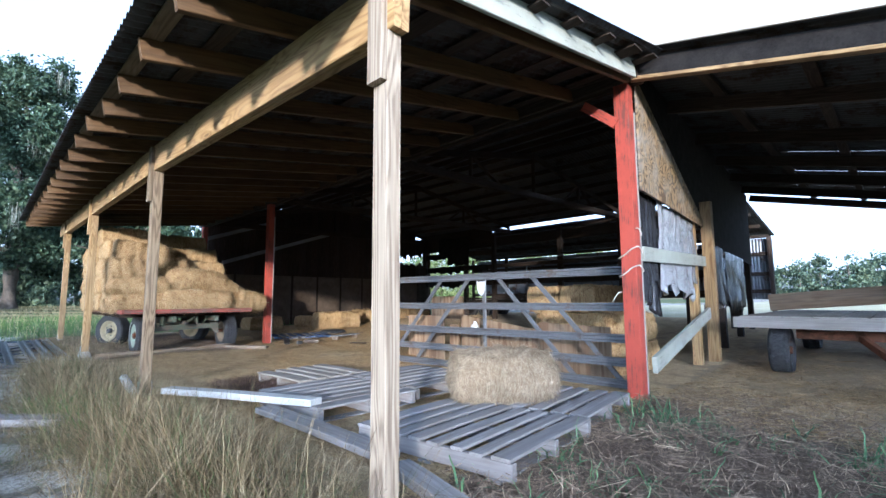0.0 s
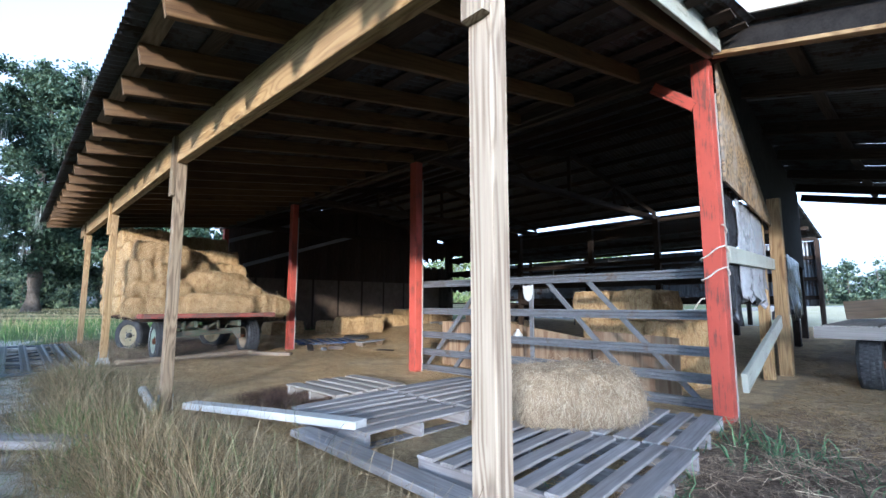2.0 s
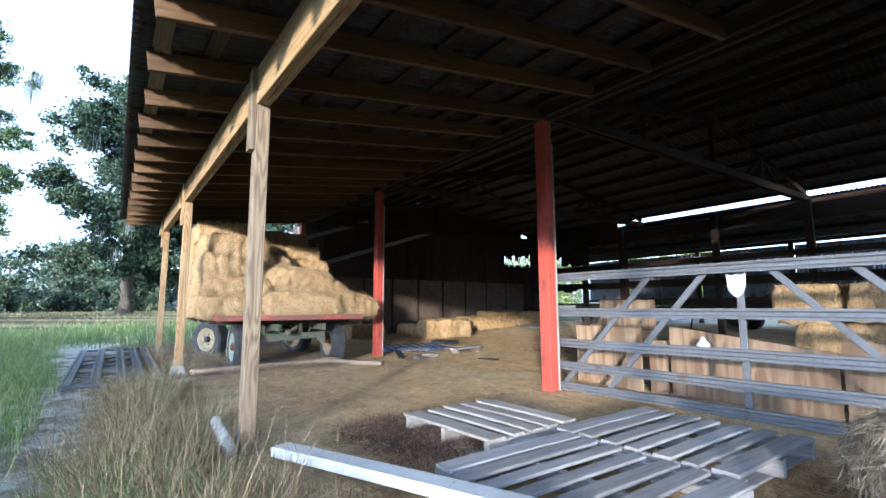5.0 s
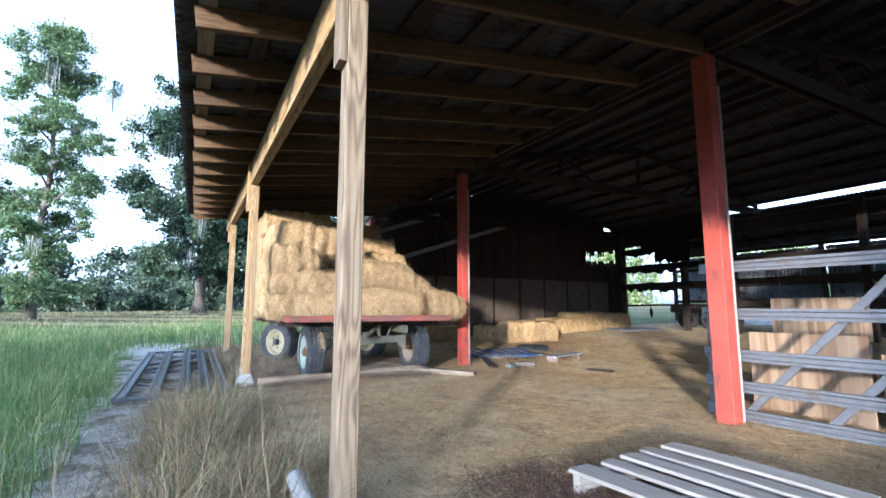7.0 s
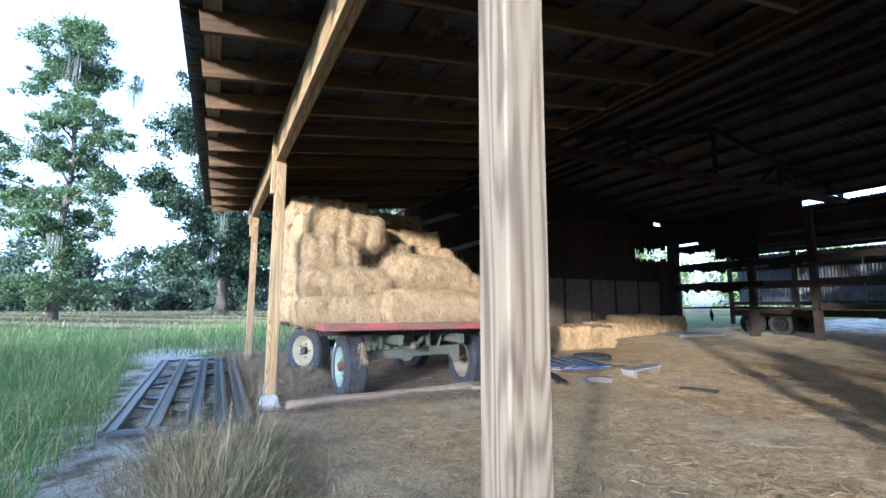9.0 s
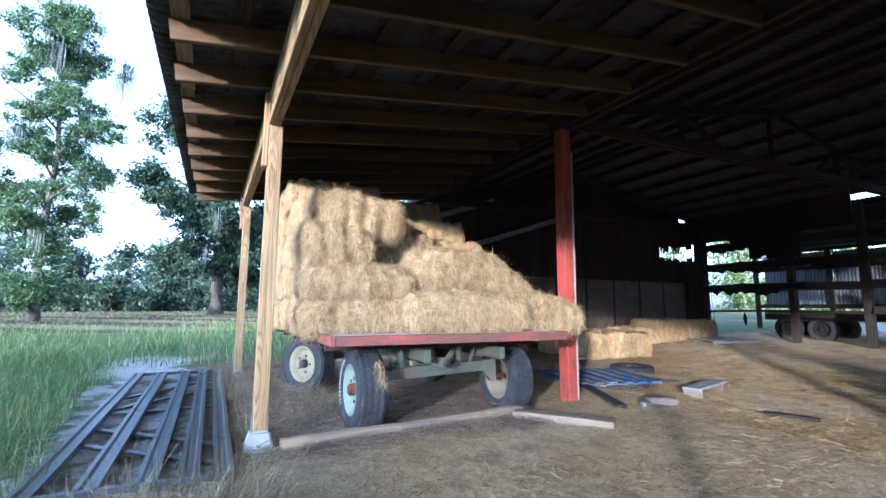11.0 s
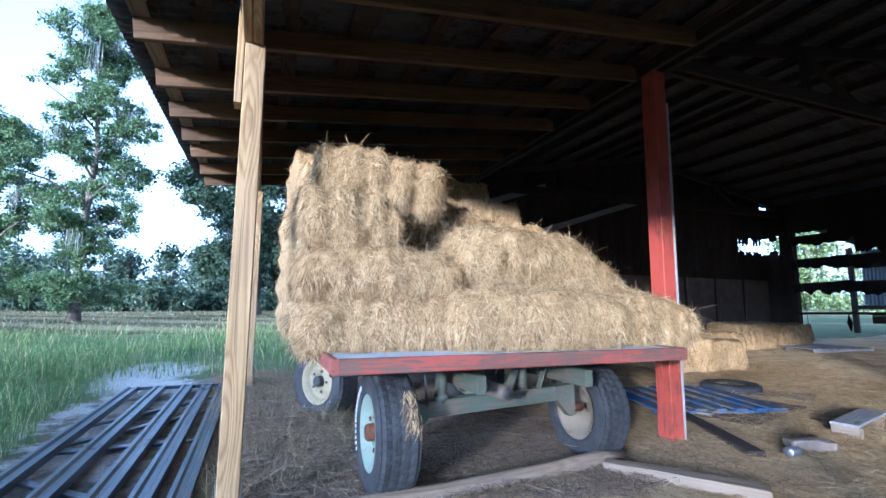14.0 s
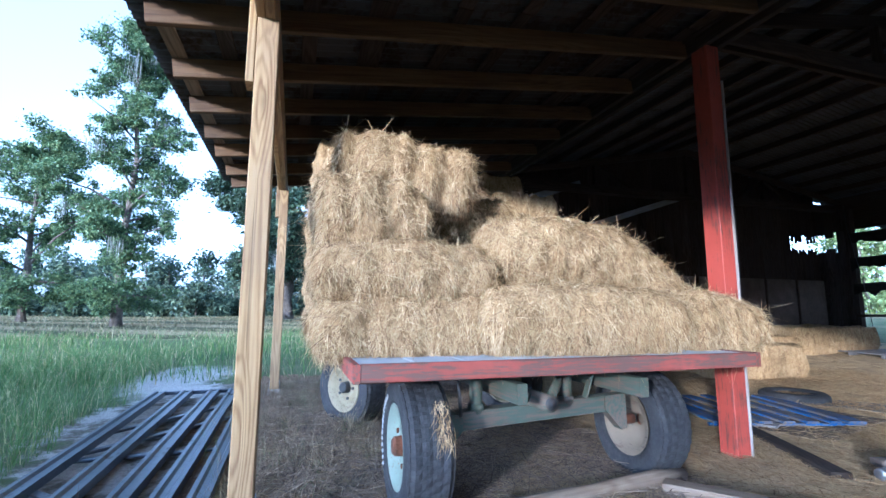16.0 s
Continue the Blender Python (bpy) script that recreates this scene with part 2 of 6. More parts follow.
RED_BRUSH = strand_mat("red_brush", [(0.0, (0.04, 0.022, 0.016)), (0.6, (0.10, 0.06, 0.045)), (0.95, (0.19, 0.12, 0.09)), (1.0, (0.3, 0.23, 0.17))], 0.8)
FIELD_GRASS = strand_mat("field_grass", [(0.0, (0.08, 0.09, 0.04)), (0.4, (0.15, 0.14, 0.07)), (0.8, (0.21, 0.185, 0.105)), (1.0, (0.27, 0.235, 0.145))], 0.6, 0.2)
# Field trees: distance haze is mixed in, as a lighter, less saturated green.
HAZED_LEAF = strand_mat("leaf", [(0.0, (0.045, 0.078, 0.04)), (0.5, (0.095, 0.145, 0.065)), (0.9, (0.155, 0.21, 0.09)), (1.0, (0.22, 0.27, 0.11))], 0.5, 0.45)
LEAF_DARK = strand_mat("dark_leaf", [(0.0, (0.024, 0.042, 0.028)), (0.6, (0.048, 0.075, 0.046)), (1.0, (0.085, 0.12, 0.065))], 0.5, 0.25)
# Brighter leaf copy: sunlight on the woods behind the barn, put into colour.
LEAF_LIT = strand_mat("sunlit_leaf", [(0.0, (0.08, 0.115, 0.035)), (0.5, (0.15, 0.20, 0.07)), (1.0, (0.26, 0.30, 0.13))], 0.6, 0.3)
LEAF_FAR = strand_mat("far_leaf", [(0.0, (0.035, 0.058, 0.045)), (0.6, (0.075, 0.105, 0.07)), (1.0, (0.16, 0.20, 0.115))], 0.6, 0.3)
MOSS = strand_mat("hanging_moss", [(0.0, (0.16, 0.17, 0.15)), (1.0, (0.34, 0.36, 0.32))], 0.8, 0.3)


def simple(name, c1, c2, scale=8, rough=0.7, bump=0.3, metal=0.0, dist=0.01, spec=0.35):
    m = Mat(name, rough, metal, spec)
    n1 = m.noise(m.coords((1, 1, 1)), scale, 6, 0.65)
    n2 = m.noise(m.coords((1, 1, 1)), scale * 9, 4, 0.6)
    f = m.math("ADD", m.math("MULTIPLY", n1, 0.65), m.math("MULTIPLY", n2, 0.35))
    m.color(m.ramp(f, [(0.35, c1), (0.65, c2)])).bump(f, bump, dist)
    return m.mat


RUBBER = simple("rubber", (0.013, 0.013, 0.015), (0.042, 0.041, 0.040), 7, 0.8, 0.4)
BARK = simple("bark", (0.05, 0.04, 0.032), (0.15, 0.13, 0.11), 6, 0.9, 1.0, 0, 0.05)
CONCRETE = simple("concrete", (0.23, 0.224, 0.211), (0.333, 0.326, 0.307), 14, 0.9, 0.4)
PLASTIC_BLACK = simple("black_plastic", (0.012, 0.012, 0.014), (0.03, 0.03, 0.033), 5, 0.25, 0.5, 0, 0.03)
PLASTIC_WHITE = simple("silver_plastic", (0.30, 0.305, 0.315), (0.55, 0.55, 0.56), 9, 0.2, 1.0, 0.5, 0.05, 0.6)
WHITE_PAINT = simple("white_paint", (0.365, 0.37, 0.362), (0.474, 0.48, 0.474), 9, 0.5, 0.2)
ROPE = simple("rope", (0.37, 0.34, 0.281), (0.518, 0.488, 0.414), 60, 0.85, 0.5)
NEAR_BLACK = simple("near_black", (0.010, 0.009, 0.009), (0.028, 0.025, 0.023), 6, 0.95, 0.4, 0.0, 0.01, 0.05)
DIRT_PLANK = simple("dirty_board", (0.062, 0.0434, 0.031), (0.124, 0.093, 0.0651), 5, 0.9, 0.4)


# ---- mesh tools ----
def finish(name, bm, mat, smooth=False):
    me = bpy.data.meshes.new(name)
    bm.to_mesh(me)
    bm.free()
    me.materials.append(mat)
    if smooth:
        for p in me.polygons:
            p.use_smooth = True
    return new(name, me)


def part(name, bm, material, parent=None, label="", smooth=False):
    ob = finish(name, bm, material, smooth)
    if parent is not None:
        ob.parent = parent
        ob.matrix_parent_inverse = parent_inverse(parent)
    if label:
        tagged(ob, label)
    return ob


def world_of(ob):
    m = ob.matrix_basis.copy()
    if ob.parent is not None:
        m = world_of(ob.parent) @ ob.matrix_parent_inverse @ m
    return m


def parent_inverse(parent):
    return world_of(parent).inverted()


def thing(name, label, category, at=(0, 0, 0), group="", kind=""):
    e = new(name)
    e.empty_display_size = 0.2
    e.location = at
    return tagged(e, label, category, group, kind)


def frame_of(a, b, up=(0, 0, 1)):
    """A matrix with x from a to b, z near up, at a."""
    a, b = Vector(a), Vector(b)
    x = (b - a).normalized()
    u = Vector(up)
    if abs(x.dot(u.normalized())) > 0.98:
        u = Vector((0, 1, 0)) if abs(x.y) < 0.9 else Vector((1, 0, 0))
    y = u.cross(x).normalized()
    z = x.cross(y)
    m = Matrix((x, y, z)).transposed().to_4x4()
    m.translation = a
    return m, (b - a).length


def plank_bm(L, w, t, c=0.004, seg=1, warp=0.0, rnd=None):
    """A board along x: t thick (y), w high (z), its long edges eased, a little warped."""
    bm = bmesh.new()
    hy, hz = t / 2, w / 2
    c = min(c, hy * 0.6, hz * 0.6)
    ring = [(-hy + c, -hz), (hy - c, -hz), (hy, -hz + c), (hy, hz - c), (hy - c, hz), (-hy + c, hz), (-hy, hz - c), (-hy, -hz + c)]
    rows = []
    for i in range(seg + 1):
        x = L * i / seg
        s = math.sin(math.pi * i / seg) * warp
        jig = (rnd.uniform(-1, 1) * warp * 0.3) if rnd else 0
        rows.append([bm.verts.new((x, y + jig, z + s)) for y, z in ring])
    for r0, r1 in zip(rows, rows[1:]):
        for k in range(8):
            bm.faces.new((r0[k], r0[(k + 1) % 8], r1[(k + 1) % 8], r1[k]))
    bm.faces.new(rows[0][::-1])
    bm.faces.new(rows[-1])
    bmesh.ops.recalc_face_normals(bm, faces=bm.faces)
    return bm


RND = random.Random(7)


def board(name, a, b, w, t, mat, parent=None, up=(0, 0, 1), label="", warp=0.0, c=0.004):
    """A board from a to b along its middle line, w measured along up, t across."""
    m, L = frame_of(a, b, up)
    ob = finish(name, plank_bm(L, w, t, c, 6 if warp else 1, warp, RND), mat)
    ob.matrix_basis = m
    if parent is not None:
        ob.parent = parent
        ob.matrix_parent_inverse = parent_inverse(parent)
    if label:
        tagged(ob, label)
    return ob


def tube_bm(points, radii, sides=10, cap=True, bm=None):
    """A round bar through points."""
    bm = bm or bmesh.new()
    pts = [Vector(p) for p in points]
    if isinstance(radii, (int, float)):
        radii = [radii] * len(pts)
    rows = []
    ref = Vector((0, 0, 1))
    for i, p in enumerate(pts):
        d = (pts[min(i + 1, len(pts) - 1)] - pts[max(i - 1, 0)]).normalized()
        u = d.cross(ref)
        if u.length < 0.1:
            u = d.cross(Vector((0, 1, 0)))
        u.normalize()
        v = d.cross(u)
        rows.append([bm.verts.new(p + (u * math.cos(2 * math.pi * k / sides) + v * math.sin(2 * math.pi * k / sides)) * radii[i]) for k in range(sides)])
    for r0, r1 in zip(rows, rows[1:]):
        for k in range(sides):
            bm.faces.new((r0[k], r0[(k + 1) % sides], r1[(k + 1) % sides], r1[k]))
    if cap:
        bm.faces.new(rows[0][::-1])
        bm.faces.new(rows[-1])
    return bm


def tube(name, points, radii, mat, parent=None, sides=10, label=""):
    bm = tube_bm(points, radii, sides)
    bmesh.ops.recalc_face_normals(bm, faces=bm.faces)
    return part(name, bm, mat, parent, label, True)


def corrugated(name, o, u, v, mat, parent=None, pitch=0.076, amp=0.009, label="", ragged=0.0, v_end=None):
    """A corrugated sheet from corner o: waves follow each other along u, run along v; 3 mm thick."""
    o, u, v = Vector(o), Vector(u), Vector(v)
    nrm = u.cross(v).normalized()
    n = max(4, int(u.length / pitch * 6))
    rnd = random.Random(int(abs(o.x * 100 + o.y * 37 + o.z * 11)) + n)
    bm = bmesh.new()
    v0, v1 = v, Vector(v_end) if v_end else v
    rows = []
    for i in range(n + 1):
        v = v0.lerp(v1, i / n)
        h = nrm * (amp * math.sin(2 * math.pi * i / 6))
        p = o + u * (i / n) + h
        e = rnd.uniform(0, ragged) if ragged else 0
        rows.append([bm.verts.new(q) for q in (p + v.normalized() * e, p + v, p + v + nrm * 0.003, p + v.normalized() * e + nrm * 0.003)])
    for a, b in zip(rows, rows[1:]):
        for k in range(4):
            bm.faces.new((a[k], b[k], b[(k + 1) % 4], a[(k + 1) % 4]))
    bm.faces.new(rows[0])
    bm.faces.new(rows[-1][::-1])
    bmesh.ops.recalc_face_normals(bm, faces=bm.faces)
    return part(name, bm, mat, parent, label)


# ---- ground ----
def ground_height(x, y):
    d = math.hypot(x + 5, y - 3)
    far = max(0.0, d - 14)
    h = 0.02 * noise.noise((x * 0.9, y * 0.9, 0.0)) + 0.008 * noise.noise((x * 3.1, y * 3.1, 4.0))
    if y < 0.9:
        h += -0.03 * min(1.0, (0.9 - y) / 0.6)
    h += min(0.5, 0.02 * max(0.0, -x - 7.5)) + min(0.4, 0.03 * max(0.0, y - 6.0))
    h += 0.10 * math.exp(-((x + 2.12) / 0.19) ** 2 - ((y - 0.90) / 0.17) ** 2)
    h += 0.25 * min(1.0, far / 30) * noise.noise((x * 0.06, y * 0.06, 2.0))
    return h


def make_ground():
    def axis(lo, hi, fine_lo, fine_hi, step):
        a = [fine_lo + i * step for i in range(int((fine_hi - fine_lo) / step) + 1)]
        s, p = step, a[-1]
        while p < hi:
            s *= 1.22
            p += s
            a.append(p)
        s, p = step, a[0]
        while p > lo:
            s *= 1.22
            p -= s
            a.insert(0, p)
        return a
    xs = axis(-900, 900, -15, 4, 0.12)
    ys = axis(-900, 900, -4, 8, 0.12)
    verts = [(x, y, ground_height(x, y)) for y in ys for x in xs]
    w = len(xs)
    faces = [(j * w + i, j * w + i + 1, (j + 1) * w + i + 1, (j + 1) * w + i) for j in range(len(ys) - 1) for i in range(w - 1)]
    me = bpy.data.meshes.new("ground")
    me.from_pydata(verts, [], faces)
    for p in me.polygons:
        p.use_smooth = True
    m = Mat("earth", 0.95, 0, 0.15)
    pos = m.coords((1 / UNIT, 1 / UNIT, 1 / UNIT), False)
    sep = m.n("ShaderNodeSeparateXYZ")
    m.link(pos, sep.inputs[0])
    wob = m.noise(pos, 0.9, 5, 0.6)
    wob2 = m.noise(pos, 3.5, 5, 0.65)
    fine = m.noise(pos, 40, 5, 0.7, 0.6)
    fibre = m.noise(m.coords((0.35, 1, 1), False), 55, 5, 0.75, 1.4)
    edge = m.math("ADD", m.math("MULTIPLY", m.math("SUBTRACT", wob, 0.5), 1.6), m.math("MULTIPLY", m.math("SUBTRACT", wob2, 0.5), 0.9))
    yy = m.math("ADD", sep.outputs["Y"], edge)
    grass = m.ramp(m.noise(pos, 0.35, 5, 0.6), [(0.35, (0.06, 0.10, 0.04)), (0.55, (0.13, 0.15, 0.07)), (0.75, (0.26, 0.23, 0.13))])
    sand = m.ramp(fine, [(0.35, (0.357, 0.348, 0.332)), (0.65, (0.561, 0.552, 0.527))])
    litter = m.ramp(fibre, [(0.28, (0.17, 0.115, 0.06)), (0.46, (0.47, 0.35, 0.19)), (0.66, (0.66, 0.53, 0.32))])
    dirt = m.ramp(fine, [(0.35, (0.12, 0.09, 0.062)), (0.65, (0.25, 0.195, 0.135))])
    litter = m.mix(m.ramp(wob2, [(0.47, (0, 0, 0)), (0.78, (1, 1, 1))]), litter, dirt)
    shed = m.math("MULTIPLY", m.math("GREATER_THAN", m.math("ADD", sep.outputs["X"], m.math("MULTIPLY", edge, 0.5)), -1.5), m.math("LESS_THAN", m.math("ADD", yy, m.math("MULTIPLY", edge, -0.2)), 4.3))
    mould = m.ramp(fine, [(0.33, (0.07, 0.053, 0.039)), (0.55, (0.165, 0.125, 0.09)), (0.72, (0.29, 0.23, 0.165))])
    litter = m.mix(shed, litter, mould)
    sandy = m.ramp(fibre, [(0.32, (0.19, 0.145, 0.09)), (0.5, (0.34, 0.27, 0.175)), (0.68, (0.44, 0.36, 0.24))])
    deep = m.math("MULTIPLY", m.math("GREATER_THAN", m.math("ADD", sep.outputs["X"], m.math("MULTIPLY", edge, 0.5)), -1.5), m.math("SUBTRACT", 1.0, shed))
    litter = m.mix(m.math("MULTIPLY", deep, 0.8), litter, sandy)
    thatch = m.ramp(fibre, [(0.32, (0.06, 0.04, 0.026)), (0.5, (0.185, 0.125, 0.078)), (0.68, (0.36, 0.265, 0.165))])
    by_wagon = m.math("MULTIPLY", m.math("LESS_THAN", m.math("ADD", sep.outputs["X"], edge), -8.2), m.math("LESS_THAN", m.math("ADD", sep.outputs["Y"], m.math("MULTIPLY", edge, 0.6)), 2.1))
    litter = m.mix(by_wagon, litter, thatch)
    mound = m.n("ShaderNodeVectorMath", operation="DISTANCE")
    m.link(pos, mound.inputs[0])
    mound.inputs[1].default_value = (-2.12, 0.90, 0.05)
    k_sand = m.ramp(m.math("DIVIDE", m.math("ADD", yy, 1.2), 2.0), [(0.46, (0, 0, 0)), (0.56, (1, 1, 1))])
    k_in = m.ramp(m.math("DIVIDE", m.math("ADD", yy, 0.2), 2.0), [(0.44, (0, 0, 0)), (0.60, (1, 1, 1))])
    patch = m.ramp(wob2, [(0.42, (0, 0, 0)), (0.55, (1, 1, 1))])
    near = m.math("MULTIPLY", m.math("LESS_THAN", sep.outputs["X"], -2.2), m.math("GREATER_THAN", m.math("ADD", sep.outputs["X"], edge), -12.3))
    soil = m.ramp(fine, [(0.35, (0.10, 0.095, 0.075)), (0.65, (0.22, 0.205, 0.17))])
    path = m.mix(patch, soil, sand)
    col = m.mix(m.math("MULTIPLY", k_sand, near), grass, path)
    inside = m.math("MULTIPLY", m.math("GREATER_THAN", m.math("ADD", sep.outputs["X"], edge), -12.6), m.math("LESS_THAN", m.math("ADD", sep.outputs["Y"], edge), 15.0))
    inside = m.math("MULTIPLY", inside, m.math("LESS_THAN", m.math("ADD", sep.outputs["X"], edge), 5.0))
    col = m.mix(m.math("MULTIPLY", k_in, inside), col, litter)
    far_field = m.math("MULTIPLY", m.math("GREATER_THAN", sep.outputs["Y"], 15.0), m.math("GREATER_THAN", sep.outputs["X"], -9.0))
    col = m.mix(far_field, col, m.ramp(wob, [(0.3, (0.42, 0.40, 0.26)), (0.7, (0.56, 0.53, 0.38))]))
    col = m.mix(m.ramp(m.math("ADD", mound.outputs["Value"], m.math("MULTIPLY", edge, 0.2)), [(0.20, (1, 1, 1)), (0.32, (0, 0, 0))]), col, sand)
    swath = m.n("ShaderNodeTexWave", wave_type="BANDS", bands_direction="X")
    swath.inputs["Scale"].default_value = 0.10
    swath.inputs["Distortion"].default_value = 5.0
    swath.inputs["Detail"].default_value = 2.0
    turned = m.n("ShaderNodeMapping")
    turned.inputs["Rotation"].default_value = (0, 0, 0.6)
    m.link(pos, turned.inputs[0])
    m.link(turned.outputs[0], swath.inputs["Vector"])
    stubble = m.ramp(swath.outputs["Fac"], [(0.2, (0.075, 0.08, 0.04)), (0.55, (0.17, 0.155, 0.085)), (0.9, (0.25, 0.22, 0.13))])
    mown = m.math("LESS_THAN", m.math("ADD", sep.outputs["X"], m.math("MULTIPLY", edge, 2.5)), -19.5)
    col = m.mix(mown, col, stubble)
    bare = m.n("ShaderNodeVectorMath", operation="DISTANCE")
    m.link(m.coords((0.55 / UNIT, 1.0 / UNIT, 1.0 / UNIT), False), bare.inputs[0])
    bare.inputs[1].default_value = (-12.95 * 0.55, -0.05, 0.1)
    col = m.mix(m.ramp(m.math("ADD", bare.outputs["Value"], m.math("MULTIPLY", edge, 0.6)), [(0.42, (1, 1, 1)), (0.66, (0, 0, 0))]), col, sand)
    m.color(col).bump(m.math("ADD", fibre, fine), 1.0, 0.03)
    me.materials.append(m.mat)
    return tagged(new("ground", me), "sandy farm ground with grass, straw litter and dirt", "ground", kind="structure")


ground = make_ground()

# ---- front lean-to ----
RAFTERS = [-1.24, -1.93, -2.56, -3.19, -3.75, -4.31, -4.96, -5.55, -6.11, -6.64, -7.18, -7.70, -8.22, -8.76, -9.32, -9.88, -10.42, -10.91, -11.57, -12.11]
RAFTER_DEPTH = 0.12


def eave(x):
    """Height of the rafter tails: the eave sags towards the open corner."""
    return 2.23 - 0.045 * (x + 4.9) if x > -4.9 else 2.23 - 0.017 * (x + 4.9)


def rafter_z(y, x=-6.0):
    """Underside of the rafters."""
    f = (y - 0.57) / 3.38
    return eave(x) * (1 - f) + 2.74 * f


def lean_top(x, y):
    """Top of the rafters, which run from the sagging eave to the level back beam."""
    return rafter_z(y, x) + RAFTER_DEPTH


lean = thing("lean_to_roof", "low pine lean-to roof with corrugated metal on open rafters", "roof", (-6.7, 2.2, 2.3), kind="structure")
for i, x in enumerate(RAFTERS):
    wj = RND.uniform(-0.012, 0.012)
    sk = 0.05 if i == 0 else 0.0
    board("rafter", (x + wj - sk, 0.57 + RND.uniform(-0.015, 0.015), rafter_z(0.57, x) + RAFTER_DEPTH / 2), (x - sk * 2.8, 3.95, rafter_z(3.95, x) + RAFTER_DEPTH / 2), RAFTER_DEPTH, 0.038, SHADED_RAFTER_PINE, lean)
for i, y in enumerate((0.62, 0.90, 1.35, 1.75, 2.2, 2.6, 3.05, 3.5, 3.88)):
    wdt = RND.choice((0.09, 0.09, 0.14))
    for x0, x1 in ((-1.10, -4.90), (-4.905, -8.6), (-8.605, -12.3)):
        za, zb = (lean_top(x, y) + 0.006 for x in (x0, x1))
        board("lath", (x0, y + RND.uniform(-0.02, 0.02), za), (x1, y + RND.uniform(-0.02, 0.02), zb), 0.012, wdt, OLD_SHADED_WOOD if i > 0 else BROWN_WOOD, lean)
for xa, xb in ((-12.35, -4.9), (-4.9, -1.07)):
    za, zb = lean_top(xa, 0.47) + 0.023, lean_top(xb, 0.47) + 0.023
    corrugated("roof_sheet", (xa, 0.47, za), (xb - xa, 0, zb - za), (0, 3.50, 2.919 - za), SHADED_ROOF_METAL, lean, v_end=(0, 3.50, 2.919 - zb))
board("fascia_board", (-1.13, 0.5, lean_top(-1.13, 0.5) - 0.05), (-1.30, 3.9, lean_top(-1.3, 3.9) - 0.03), 0.16, 0.03, WHITE_WOOD, lean, label="weathered whitish fascia board on the end")

board("closing_board", (-12.35, 3.93, 2.985), (-7.0, 3.93, 2.985), 0.30, 0.022, OLD_SHADED_WOOD, lean)
board("closing_board", (-6.995, 3.93, 2.985), (-1.3, 3.93, 2.985), 0.30, 0.022, OLD_SHADED_WOOD, lean)

beam = thing("eave_beam", "doubled pine beam carried on the posts along the eave", "beam", (-6.7, 1.12, 2.14), kind="structure")
for (x0, x1) in ((-1.12, -4.73), (-4.735, -8.33), (-8.335, -12.3)):
    for y in (1.147, 1.187):
        board("beam_plank", (x0, y, eave(x0) - 0.02), (x1, y, eave(x1) - 0.02), 0.25, 0.038, NEW_PINE, beam)


def wooden_post(x, y, mat, footing, label, wide=0.09, deep=0.09):
    post = thing("wooden_post", label, "post", (x, y, 0), "posts along the eave")
    z0 = 0.13 if footing else 0.0
    top = eave(x) - 0.147
    board("shaft", (x, y, z0), (x, y, top), deep, wide, mat, post, up=(0, 1, 0))
    board("cleat", (x, y - deep / 2 - 0.017, eave(x) - (0.36 if x > -2 else 0.44)), (x, y - deep / 2 - 0.017, eave(x) + 0.08), 0.034, wide, mat, post, up=(0, 1, 0))
    if footing:
        bm = bmesh.new()
        bmesh.ops.create_cone(bm, cap_ends=True, segments=4, radius1=0.145, radius2=0.08, depth=0.16)
        bmesh.ops.rotate(bm, verts=bm.verts, matrix=Matrix.Rotation(radians(45), 3, "Z"))
        bmesh.ops.bevel(bm, geom=bm.edges[:], offset=0.012, segments=2, affect="EDGES")
        bmesh.ops.translate(bm, verts=bm.verts, vec=(x, y, 0.05))
        part("footing", bm, CONCRETE, post, "pale concrete footing block")
        for s in (-1, 1):
            board("bracket", (x, y + s * 0.049, 0.115), (x, y + s * 0.049, 0.21), 0.004, 0.075, GALV, post, up=(0, 1, 0), label="galvanised steel post bracket")
    elif x < -2:
        for q in (-1, 1):
            board("bracket", (x, y + q * 0.049, 0.0), (x, y + q * 0.049, 0.13), 0.004, 0.08, GALV, post, up=(0, 1, 0), label="galvanised steel post bracket")
    return post


wooden_post(-1.21, 1.165, POST_PALE, False, "weathered square timber post with knots and long cracks", 0.092, 0.07)
wooden_post(-4.747, 1.172, POST_WEATHERED, False, "square pine post standing in tall dry grass", 0.088, 0.082)
wooden_post(-8.33, 1.18, NEW_PINE, True, "yellow pine post on a concrete footing beside the wagon")
wooden_post(-11.45, 1.19, NEW_PINE, True, "yellow pine post on a concrete footing by the field")

# ---- main barn ----
GX0, GY0 = -1.45, 4.06


def gable_x(y):
    return GX0 - 0.09 * (y - GY0)


def red_post(x, y, label, h=2.77):
    p = thing("red_post", label, "post", (x, y, 0), "red barn posts")
    board("shaft", (x, y, -0.02), (x, y, h), 0.11, 0.13, RED_PAINT, p, up=(0, 1, 0))
    board("backing_board", (x + 0.012, y + 0.064, 0.0), (x + 0.012, y + 0.064, h - 0.25), 0.018, 0.12, DECK_WOOD, p, up=(0, 1, 0), label="bare pale board nailed to the post")
    return p


rp = red_post(-1.47, 4.06, "red-painted barn post with a rope tied round it")
board("knee_brace", (-1.52, 4.02, 2.42), (-1.83, 4.02, 2.68), 0.09, 0.04, RED_PAINT, rp)
red_post(-5.03, 4.07, "red-painted barn post beside the metal gate")
red_post(-8.68, 4.05, "red-painted barn post beside the hay wagon")
red_post(-12.6, 4.06, "dark red barn post at the far end")

